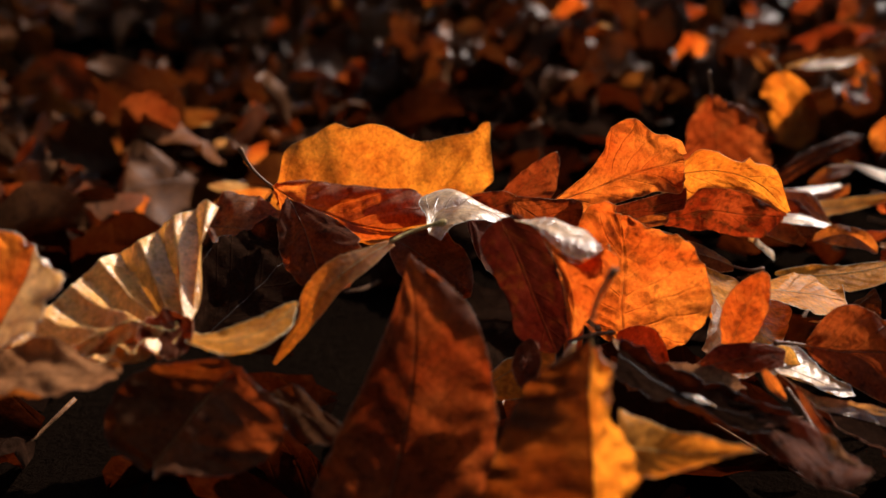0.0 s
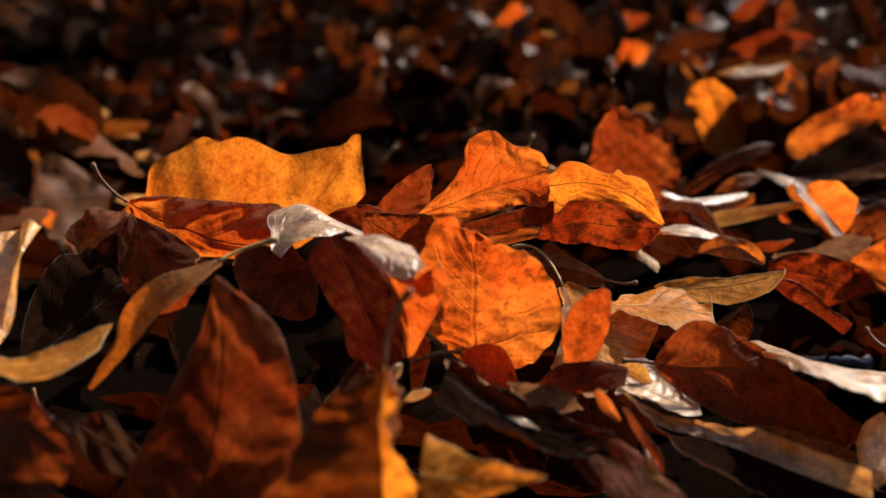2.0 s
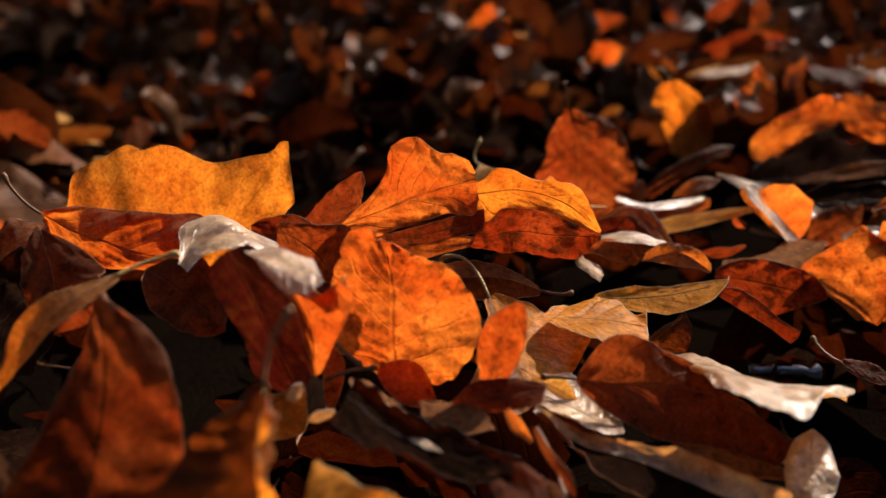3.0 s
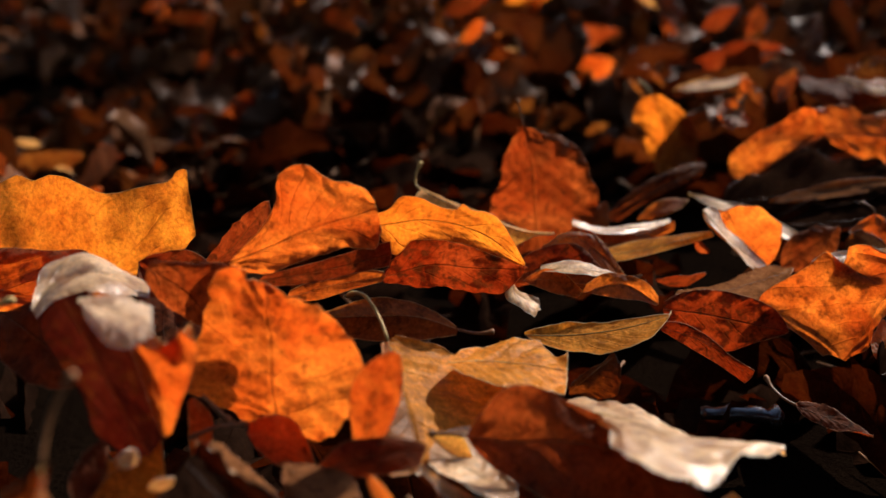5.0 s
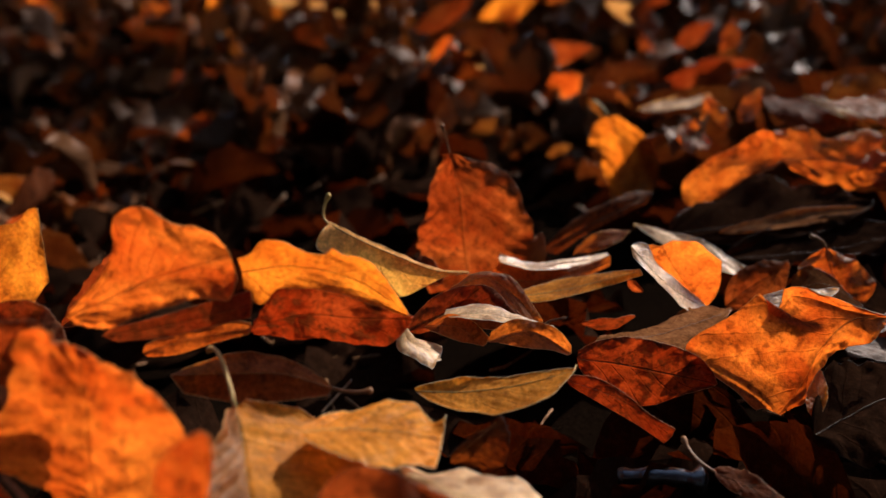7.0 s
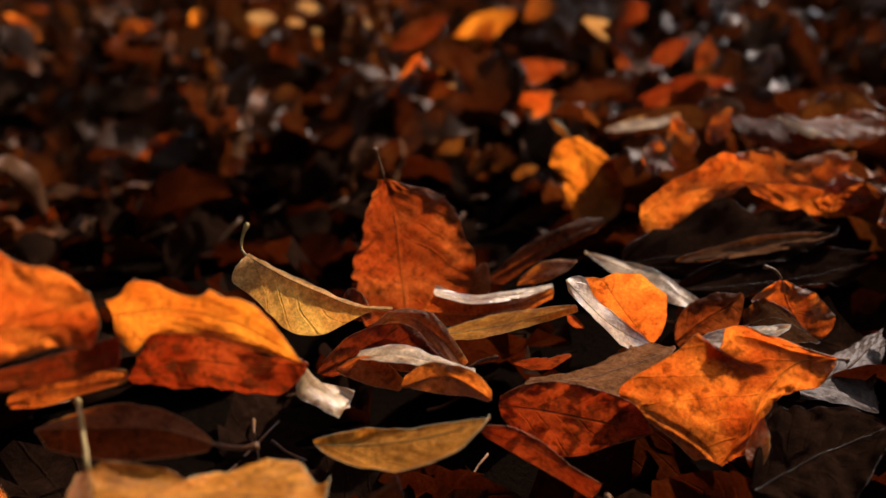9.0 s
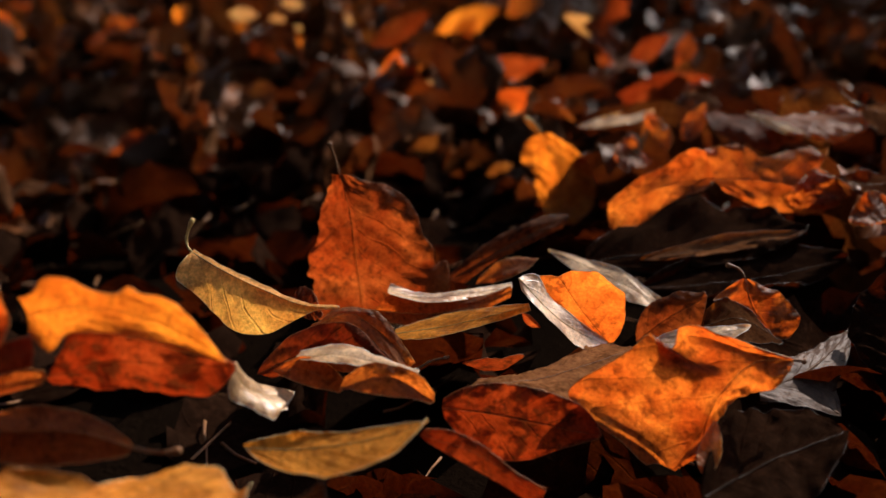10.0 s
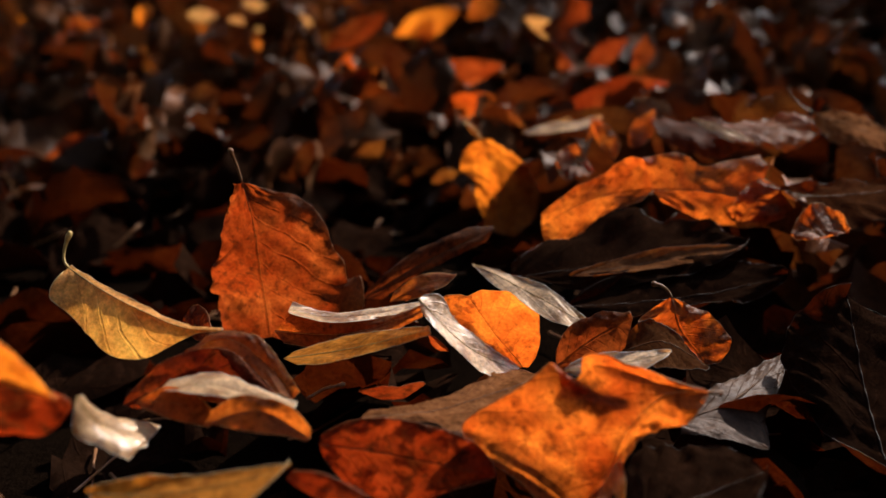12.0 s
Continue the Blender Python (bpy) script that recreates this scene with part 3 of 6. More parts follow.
sheet("orange", "orange beech leaf with a dark midrib and bent stalk", (-0.0698, 0.4156, 0.0880, -53.8, 62.3, -139.0),
      rib=[(2.5, 12.5, -1), (2.5, 24, -1.5), (3, 36.5, -1.5), (0, 51.5, 0)],
      left=[(-1.5, 1.5, -1), (-7, 11.5, -2.5), (-11, 25, -3.5), (-16, 43, -2), (-20, 55.5, 0), (-15, 63, 1.5), (-10, 67.5, 2.5)],
      right=[(2.5, 3.5, -0.5), (12.5, 10, -3), (13, 24, -2.5), (8, 42, -0.5), (1.5, 54.5, 1), (-3, 64, 1.5)],
      stalk=(-10, -17.5, 3), veindark=1)
sheet("orange", "orange beech leaf leaning over on the heap, spotted brown", (0.0443, 0.4092, 0.0825, 107.8, 70.3, 20.6),
      rib=[(-1.5, 16, 2.5), (-2.5, 34.5, 3.5), (0, 55.5, 0)],
      left=[(-1.5, 1.5, 0), (-9.5, 17.5, 2), (-18, 27, 2.5), (-25, 30.5, 4), (-26.5, 39, 5), (-17, 45.5, 4), (-11.5, 54, 2), (-4, 55.5, 0.5)],
      right=[(2.5, 1.5, 0.5), (6, 11, 5), (6, 27, 5.5), (8, 41, 3), (11.5, 50, 0.5), (8, 54, 0)])
sheet("gold", "bright amber beech leaf above its darkened part", (0.0961, 0.4266, 0.0899, -124.9, 65.9, 150.8),
      rib=[(-9, 15.5, 3), (-9, 35, 2), (0, 56.5, 0)],
      left=[(-6, -2.5, 0.5), (-9.5, 1, 1), (-14, 2.5, 1), (-17, 10.5, 2), (-17, 19, 3.5), (-17, 22.5, 3), (-19, 24, 2), (-17.5, 28, 1.5), (-18.5, 35.5, 1.5), (-10, 47, 0.5), (-1.5, 55.5, 0)],
      right=[(4, 2, 0.5), (8, 8.5, 1.5), (0.5, 12, 2), (-4, 24, 3), (-3, 37.5, 2.5), (1, 56, 0)])
# Dark sheet in front stands in for the shadow on the amber leaf's lower part.
sheet("mottled", "arched dark sheet for the amber leaf's shaded part", (0.0944, 0.4366, 0.0668, 180.0, 74.5, 95.0),
      rib=[(-5, 18.5, 1), (-3, 38, 2), (0, 55, 0)],
      left=[(-3.5, 4, 0), (-17.5, 12.5, -0.5), (-18.5, 25, 0.5), (-13, 38, 0.5), (-1.5, 55, -0.5)],
      right=[(3.5, 3.5, -1), (5.5, 18.5, 0), (9.5, 38, 0.5), (8.5, 49, 1), (2.5, 54.5, 0)], belly=0.05)
sheet("orange", "glowing orange beech leaf standing in the heap", (0.0668, 0.3565, 0.0437, 84.9, -5.2, -12.4),
      rib=[(-0.5, 14, -1), (1, 30, -1), (0, 49, 0)],
      left=[(-4.5, 1.5, -1.5), (-15, 9.5, -3), (-23.5, 16.5, -3), (-19, 30.5, -1.5), (-13.5, 45.5, 0.5), (-9, 53.5, 2), (-3, 50.5, 1)],
      right=[(6, -0.5, 0), (16.5, 2, -0.5), (26, 12, -1), (29, 17.5, -2.5), (23.5, 34.5, -1.5), (12.5, 41, -0.5), (2.5, 48.5, 0)], belly=0.1)
sheet("rust", "large russet leaf with dark specks pointing up", (-0.0204, 0.2419, 0.0292, 57.5, 6.0, -3.4),
      rib=[(3.5, 18.5, -3), (5.5, 44, -5), (4.5, 66.5, -3.5), (0, 87, 0)],
      left=[(-20, -1, 1), (-17.5, 16, 0.5), (-13, 34, -1), (-6.5, 53.5, -1.5), (-3, 68.5, -3), (-1, 81.5, -2)],
      right=[(26.5, 9, 0.5), (30, 24.5, -1), (30.5, 43.5, -1), (27, 57, -0.5), (22.5, 69, -1.5), (13.5, 79.5, -2), (7, 83.5, -1.5)])
# Brown holds the half turned from the sun, gold the lit half.
sheet(("brown", "gold"), "leaf folded along its stalk, unlit half coloured brown", (0.0385, 0.2520, 0.0913, -113.5, -15.2, -29.2),
      rib=[(0, 12, -2), (0, 26.5, -2), (0, 51.5, 0)],
      left=[(-1.5, 0.5, -0.5), (-6.5, 3.5, -2), (-11.5, 8.5, -4.5), (-17, 14, -7), (-19.5, 21, -10), (-23.5, 31, -11.5), (-30, 49, -12.5)],
      right=[(1.5, 3.5, 0.5), (8.5, 8.5, -5.5), (9.5, 15, -7.5), (12, 27.5, -10), (14.5, 38, -10), (15, 50, -9)],
      stalk=(7, -18, 2.5), ribpale=1)
sheet("silver", "pale shiny leaf curled over the heap", (-0.0052, 0.3600, 0.0855, -0.6, 8.2, -63.0),
      rib=[(-9.5, 9, 3), (-9, 19, 4), (0, 35, 0)],
      left=[(-6.5, 2, 3), (-23, 9.5, 2.5), (-22.5, 19.5, 5), (-15, 28.5, 1.5), (-3, 36, 0.5)],
      right=[(9, 0.5, 1), (6.5, 5, 3.5), (6, 13.5, 5.5), (7, 23, 4), (4, 34, -0.5)], veinamp=0.05, rough=0.4, belly=0.15)
sheet("silver", "pale curled leaf edge shining in the sun", (0.0247, 0.3192, 0.1023, -5.9, -0.5, -116.7),
      rib=[(2.5, 13, 0.5), (0, 25, 0)],
      left=[(-5, -4, -2), (-10.5, 0, -2), (-11.5, 9, -1), (-8.5, 17.5, 0)],
      right=[(4, 6, 1), (9, 14.5, -1), (10.5, 22, -3), (8.5, 26.5, -2.5), (3.5, 28.5, -0.5)], veinamp=0.2, belly=0.15)
# Its shade comes from the darkened maroon colour.
sheet("maroon", "red leaf hanging from the heap, darkened for its shade", (0.0185, 0.3263, 0.1011, -98.7, -22.4, 6.8),
      rib=[(0.5, 14.5, -2.5), (0, 31, -2), (0, 49.5, 0)],
      left=[(-3.5, 0.5, 0), (-8.5, 3.5, -0.5), (-9, 15, -1), (-8, 28.5, -1.5), (-10, 37.5, -1), (-6.5, 45.5, -0.5)],
      right=[(5.5, 0.5, 0), (9, 6, -1), (10.5, 15, -1.5), (10.5, 24, -1.5), (8, 38, -0.5), (6, 46.5, 0)], belly=0.06)
sheet("orange", "russet orange leaf with a rolled rim", (0.0300, 0.3250, 0.0995, -92.2, -19.7, -10.6),
      rib=[(3.5, 12, -0.5), (4.5, 25.5, 0), (0, 40.5, 0)],
      left=[(0, 2, -0.5), (2.5, 15.5, -1), (1, 29.5, -1), (-0.5, 38.5, -1)],
      right=[(2.5, 6, 1), (7, 15, 1), (13, 21, 0), (18, 19.5, -1.5), (21, 13.5, -2.5), (23, 15, -3), (20, 22, -2), (10.5, 31.5, -0.5), (1.5, 40, 0.5)])
sheet("gold", "twisted golden leaf on a long brown stalk", (-0.0171, 0.3286, 0.0926, -139.0, 30.7, -29.1),
      rib=[(-1.5, 14, -5.5), (-2.5, 28, -6), (-0.5, 43, -2.5), (0, 55, 0)],
      left=[(-1.5, -0.5, 0.5), (-4.5, 9, -3), (-8, 18.5, -6), (-9, 28.5, -5), (-7.5, 35, -2.5), (-4.5, 38.5, -2.5), (-1.5, 48.5, -1.5)],
      right=[(1.5, 0, 0), (2.5, 12.5, -4.5), (1.5, 24, -6.5), (1.5, 35.5, -4.5), (1.5, 47, -1.5), (1, 55, 0.5)],
      stalk=(8.5, -18, 1.5), belly=0.08)
sheet("cream", "golden leaf lying in a shallow curve", (-0.0447, 0.3028, 0.0804, -170.9, -5.8, -68.2),
      rib=[(6, 13.5, 2.5), (7.5, 25, 2), (0, 35.5, 0)],
      left=[(-4.5, -0.5, 0.5), (-5, 8, 1.5), (-4.5, 18.5, 2.5), (-6.5, 28, 3), (-6.5, 35, 0.5)],
      right=[(4, 1.5, 0.5), (17.5, 8.5, 2), (22.5, 16.5, 3), (20, 25.5, 3), (12.5, 32, 1), (5, 35.5, -0.5)])
sheet("orange", "orange cupped leaf with a pointed tip", (0.0961, 0.3241, 0.0568, 79.0, 19.2, -17.5),
      rib=[(-0.5, 12.5, -0.5), (0, 28, 0)],
      left=[(-3, 0, -0.5), (-7, 9, 0.5), (-7.5, 16.5, 0.5), (-5, 23, 0), (-1, 28, 0)],
      right=[(5.5, 3, 0.5), (6, 12.5, 0), (5, 20.5, 0), (2, 27.5, 0)], belly=0.1)
sheet("red", "russet leaf curled up at both ends", (0.0831, 0.3183, 0.0513, 14.3, 44.6, -75.4),
      rib=[(0, 16, 2.5), (0, 31.5, 0)],
      left=[(-1.5, 1.5, 0.5), (-5.5, 11, 2), (-4.5, 21.5, 2), (-1.5, 31, 0)],
      right=[(2, 2, 0.5), (4, 9.5, 1.5), (5.5, 20, 1.5), (5.5, 28.5, 1)], belly=0.1)
sheet(("gold", "cream"), "pale yellow leaf folded along the midrib, with a stalk", (0.1005, 0.3835, 0.0627, -147.3, 20.8, 27.6),
      rib=[(1.5, 10, 1), (1, 23.5, 0.5), (1, 38, 0), (0, 49, 0)],
      left=[(-2, 1.5, -1), (-9, 14.5, -1.5), (-16, 29.5, 0.5), (-20.5, 42.5, 3.5), (-10.5, 52.5, 1.5)],
      right=[(3.5, -3.5, 1), (20, -5, 4), (33.5, 1.5, 3.5), (42, 10.5, 0.5), (33, 22.5, -1.5), (21.5, 34, -1), (6, 44, -2.5)],
      stalk=(3, -38.5, 21.5), veinamp=1.6)
sheet("cream", "pale golden leaf with a cut-off tip", (0.1197, 0.3789, 0.0569, -11.5, 7.0, -77.9),
      rib=[(-3, 14, -0.5), (-2, 27.5, 0), (0, 42, 0)],
      left=[(-5.5, 2, -1), (-15.5, 12.5, -1.5), (-18.5, 26, 0.5), (-16, 38, 1.5), (-9, 41.5, 0.5), (-8.5, 44, 3.5)],
      right=[(3.5, 0.5, 1), (11.5, 8, 1.5), (16.5, 17.5, 0.5), (15, 28, 1), (11.5, 38.5, -1.5)], veinamp=1.4)
# Rust on the lower half puts its shadow into the colour.
sheet(("orange", "rust"), "orange leaf lying low with a knobbed stalk", (0.1236, 0.4205, 0.0515, 170.8, 41.6, -96.1),
      rib=[(-2, 15, -3.5), (-1, 33.5, -2.5), (0, 53, 0)],
      left=[(-1.5, 1, 0.5), (-7, 10, -0.5), (-9.5, 24, -1), (-8, 36.5, -0.5), (-3.5, 49.5, 1)],
      right=[(2.5, 1, -1), (6, 14.5, -0.5), (7.5, 30.5, 0), (5.5, 47.5, 1)],
      stalk=(-0.5, -13, 0))
# Rust colours the sunlit upper half, darker red the shaded lower one.
sheet(("rust", "red"), "red beech leaf with raised ribs, lower half coloured as shaded", (0.1250, 0.3342, 0.0529, -25.8, 48.1, -113.0),
      rib=[(-1.5, 12.5, 0.5), (-5, 25.5, 2), (-6.5, 47, 3), (0, 75, 0)],
      left=[(-2, 1, -0.5), (-11, 4, 1.5), (-16.5, 8.5, 3.5), (-18, 17, 2.5), (-16, 32, 1), (-14.5, 44, 0.5), (-10, 49, 0.5), (-3.5, 63.5, -0.5)],
      right=[(3, 3, 0), (7, 10, 1), (11, 22.5, 1), (12, 38.5, 1.5), (11, 54, 2), (11, 68.5, 1), (5, 74, 1)],
      stalk=(2, -10.5, -1), veinamp=1.8)
sheet("silver", "silvery curled leaf margin in the sun", (0.1482, 0.3726, 0.0466, -0.9, -19.5, -116.8),
      rib=[(15.5, 31, 1), (25, 52, 0), (0, 77.5, 0)],
      left=[(-14, -9.5, -1), (-23.5, 1.5, -0.5), (-28.5, 18, 0), (-28, 36, -2), (-28, 58, -2), (-21.5, 74.5, 0)],
      right=[(6, 6, 0), (19.5, 24, 0), (40, 39, 0.5), (61.5, 47.5, -1), (68, 56, -2), (63, 65, -2.5), (41.5, 71, -0.5), (14.5, 78.5, -0.5)], veinamp=1.2)
sheet("cream", "pale torn scrap of leaf", (0.0123, 0.3259, 0.0401, 53.2, 53.3, -31.0),
      rib=[(0, 14, -0.5), (0, 30.5, 0)],
      left=[(-2, 4, 0), (-4, 13.5, -1), (-1.5, 22.5, -1), (-0.5, 30.5, -0.5)],
      right=[(5.5, 1.5, 0), (10, 11.5, 0), (13, 22, -1.5), (5.5, 27.5, -0.5)], veinamp=0.6)
sheet("rust", "upright orange red beech leaf with a stalk on top", (0.1615, 0.6291, 0.0873, -90.2, -6.6, -4.0),
      rib=[(2, 22.5, -1.5), (1, 44.5, -1.5), (0, 70.5, 0)],
      left=[(-1.5, 1.5, 1), (-9, 9, 2.5), (-15, 18.5, 3.5), (-15.5, 27.5, 3.5), (-23, 40, 4), (-25.5, 48.5, 4), (-25.5, 62.5, 3), (-21.5, 73, 1.5)],
      right=[(1.5, 0.5, 1), (12, 6, 2), (22.5, 10.5, 3), (29.5, 18, 2.5), (32.5, 27, 2), (33.5, 34.5, 2), (37, 42, 2), (36.5, 55.5, 3.5), (43, 63, 7.5), (36.5, 72.5, 5.5), (14, 75.5, 1.5)],
      stalk=(-1.5, -15, -3), veindark=1)
sheet("pale", "cream yellow leaf with ribbed veins and a curved stalk", (0.1064, 0.5660, 0.0687, -17.1, 42.1, -127.9),
      rib=[(4, 21.5, 3.5), (6, 43, 5.5), (5, 60.5, 3), (0, 72, 0)],
      left=[(-1, -0.5, -1.5), (1.5, 19.5, 1), (3, 41.5, 2), (3, 59.5, 1), (-1, 70.5, -1)],
      right=[(3, 1, 2.5), (9, 1, 3.5), (13.5, 2, 2), (15, 6.5, 2), (16.5, 14, 0.5), (20.5, 25, -1), (23, 34.5, -3), (19.5, 47.5, -4), (12, 56, -1.5), (4.5, 64.5, 1), (1, 72, 0.5)],
      stalk=(-11.5, -4, 6), veinamp=2.6, ribpale=1)
sheet("orange", "arched orange leaf with dark spots", (0.1597, 0.5089, 0.0520, -31.1, 48.8, -115.0),
      rib=[(-10.5, 12.5, 5.5), (-7, 27.5, 4), (0, 40, 0)],
      left=[(-4.5, 1, 0), (-12.5, 10, 3), (-15, 20, 5), (-9.5, 31.5, 3.5), (-2, 41, 0.5)],
      right=[(0.5, 8.5, 2), (-1, 20.5, 4.5), (1, 33, 3), (1, 39.5, 0)], belly=0.08)
sheet("red", "brown red leaf curved under an orange one", (0.1429, 0.5004, 0.0406, -2.4, 61.0, -89.4),
      rib=[(-7, 21.5, 2.5), (-5, 37.5, 2), (0, 51.5, 0)],
      left=[(-4.5, 2, 0), (-11, 9, 0.5), (-16.5, 21.5, 2.5), (-16.5, 33.5, 4), (-6, 46.5, 1)],
      right=[(1.5, 5, 1), (-0.5, 21.5, 3), (1, 37.5, 2.5), (1, 49.5, 0.5)], belly=0.1)
sheet("silver", "pale downy fold of a curled leaf", (0.1590, 0.4906, 0.0504, -5.8, -1.3, -98.4),
      rib=[(-2, 14.5, 1.5), (-1, 29, 0.5), (0, 43, 0)],
      left=[(-5, 0, 0), (-7, 5, 0.5), (-10, 13, 2), (-7, 26.5, 0.5), (-3, 42.5, -0.5)],
      right=[(4.5, 3.5, 0.5), (4, 16, 1), (5, 30, 1), (1.5, 43, -0.5)], veinamp=0.2, belly=0.15)
sheet("orange", "red leaf with a pale downy rolled edge", (0.1515, 0.4870, 0.0471, -26.6, 48.7, -116.6),
      rib=[(-3, 11.5, 1.5), (0, 24.5, 0)],
      left=[(-1.5, 1, 0), (-7, 7.5, 2), (-7, 17.5, 1), (-3, 25.5, -0.5)],
      right=[(1, 2, 0.5), (2, 12, 1), (1, 23.5, 0.5)])
sheet("orange", "low arched orange leaf", (0.1751, 0.4747, 0.0449, -15.2, 51.1, -104.1),
      rib=[(-5.5, 15.5, 3), (0, 32, 0)],
      left=[(-4, 1.5, 0.5), (-9, 8.5, 2), (-9, 18, 2.5), (-7.5, 25.5, 3), (-3, 31.5, 1)],
      right=[(0.5, 4, 2), (1, 15.5, 3), (0.5, 24.5, 2.5), (1, 30.5, 0.5)], belly=0.12)
sheet("silver", "pale curled leaf tip catching the sun", (0.1447, 0.4577, 0.0618, -52.8, 38.7, -66.9),
      rib=[(2, 15.5, -5), (0, 37, 0)],
      left=[(-1.5, 3, 0), (-4, 18.5, -4.5), (-6.5, 34.5, -5), (-4.5, 41.5, -0.5)],
      right=[(3, 0.5, -2), (7, 7, -7), (9.5, 14.5, -4), (12, 21.5, 0), (6, 29.5, 0.5)], veinamp=0.2, belly=0.1)
sheet("mottled", "dark red leaf with black mottling", (0.2089, 0.4748, 0.0369, -49.8, 73.3, -138.5),
      rib=[(-1, 18.5, 0.5), (-0.5, 36, 0.5), (0, 54.5, 0)],
      left=[(-3, 0, 0), (-8.5, 7.5, 0), (-11.5, 17, 0), (-12, 27, 0), (-11, 38, 0.5), (-8.5, 46.5, 0.5), (-3.5, 52.5, 0.5)],
      right=[(4, 2, 0), (11, 11, 0), (14, 23.5, 0), (11.5, 34.5, 0.5), (5.5, 44, 0.5), (1.5, 52, 0.5)])
sheet("orange", "broad glowing orange beech leaf with fine veins", (0.3278, 0.4841, 0.0465, -109.9, 46.3, -17.0),
      rib=[(-8.5, 10, -1), (-8.5, 25.5, -0.5), (-3, 39.5, 0), (0, 55, 0)],
      left=[(-2, 0.5, 0), (-18, 10, 0), (-32, 17, -1), (-34, 21, -1), (-29.5, 26, 0), (-33.5, 30, -0.5), (-38.5, 28.5, -1), (-40, 40, 0.5), (-42.5, 63.5, 3), (-25.5, 62, 2.5), (-8, 58, 1.5)],
      right=[(0, 2.5, 0), (0, 15, 1), (-3, 21, 0.5), (-2.5, 33, 0), (2.5, 43, 0), (1.5, 54, 0)],
      stalk=(3, -2.5, 0.5), nv=6)
sheet("orange", "cupped amber leaf with ragged upper edge", (0.2773, 0.5673, 0.0234, 109.1, -29.8, -27.9),
      rib=[(-0.5, 18.5, 1), (0, 37, 0)],
      left=[(-1.5, 1, 0.5), (-5, 11, 0.5), (-7.5, 22, 0), (-9.5, 32.5, 0), (-9, 41.5, 0), (-2.5, 38.5, -0.5)],
      right=[(2, -1, 0), (10, 4, 0), (17, 12.5, 0), (20, 18, -0.5), (18.5, 24.5, 0), (16, 32.5, 0), (9, 37.5, 1)], veinamp=0.5, rough=0.35)
sheet("silver", "pale outer half of a cupped leaf", (0.2385, 0.5359, 0.0625, -48.0, 26.1, -96.0),
      rib=[(6, 21, 0.5), (0, 50, 0)],
      left=[(-3, 2, 0), (-6, 7, 2), (-2.5, 17, 0), (0, 27.5, 1.5), (-3, 51.5, -0.5)],
      right=[(3, 3, -1.5), (11.5, 11.5, 1.5), (14, 21, 2), (13, 33.5, 0.5), (5.5, 45.5, 1)], veinamp=0.8)
sheet("orange", "orange leaf rolled along its pale edge", (0.1777, 0.5906, 0.0326, 8.2, 53.8, -78.1),
      rib=[(5, 26.5, -0.5), (0, 61.5, 0)],
      left=[(-6, 7.5, 2), (-1, 25, -0.5), (-0.5, 47.5, -1.5), (-2.5, 61.5, 0)],
      right=[(6, 3.5, 0), (10, 19.5, 0), (9, 41, 0), (2.5, 60.5, 0)], belly=0.1)
sheet("silver", "pale rolled edge of an orange leaf", (0.1841, 0.5913, 0.0416, -5.8, 5.4, -71.4),
      rib=[(3.5, 14.5, -3), (3, 37.5, -2.5), (0, 59, 0)],
      left=[(-4.5, 2, 0), (-1, 16, -3), (-1.5, 39, -2), (-3, 60, 0)],
      right=[(6.5, -1.5, 0.5), (9.5, 12.5, -2.5), (7.5, 35.5, -2.5), (3, 57.5, 0)], veinamp=0.1, belly=0.25)
sheet("cream", "yellow leaf lying flat", (0.1870, 0.5527, 0.0351, 17.1, 10.9, -108.4),
      rib=[(-6.5, 24.5, -4.5), (0, 62, 0)],
      left=[(-7, -0.5, -0.5), (-16, 11, -3), (-16, 34.5, -4), (-2, 61, 0)],
      right=[(5, 8, -1), (4.5, 26.5, -3.5), (0, 44.5, -3.5), (2, 62.5, 0)])
sheet("umber", "tan rolled leaf leaning upward", (0.2089, 0.6527, 0.0254, 29.6, 37.0, -56.8),
      rib=[(0, 36, 3), (0, 70.5, 0)],
      left=[(-3.5, 5.5, 0.5), (-7.5, 22, 3), (-8.5, 42, 3.5), (-7.5, 60, 1), (-3.5, 71, -2)],
      right=[(5, 7.5, 0.5), (5, 26.5, 3), (5, 47.5, 2), (3.5, 64.5, -1)], veinamp=2.4, belly=0.2)
sheet("orange", "small orange leaf beside a rolled one", (0.2232, 0.6230, 0.0331, 22.4, 30.8, -70.4),
      rib=[(-1, 16, 1.5), (0, 31.5, 0)],
      left=[(-3, 3.5, 1.5), (-5.5, 13.5, 2.5), (-5, 24.5, 1), (-1.5, 31.5, -0.5)],
      right=[(3, 7, 1), (4.5, 15.5, 1.5), (3.5, 25.5, 0.5)])
sheet("gold", "bright yellow leaf standing upright", (0.2726, 0.8508, 0.0663, -94.4, -10.2, 3.9),
      rib=[(5, 26, -0.5), (0, 62.5, 0)],
      left=[(-5, 1.5, 1), (-14, 7.5, 4), (-17, 17.5, 4.5), (-10.5, 27.5, 2.5), (-9.5, 41, 2.5), (-8, 57, 2)],
      right=[(7.5, 1, -0.5), (18, 11.5, 1.5), (26.5, 27.5, 4), (30, 46, 6), (23, 59, 4.5), (8.5, 66, 1.5)],
      stalk=(-9, -13, -2), belly=0.1)
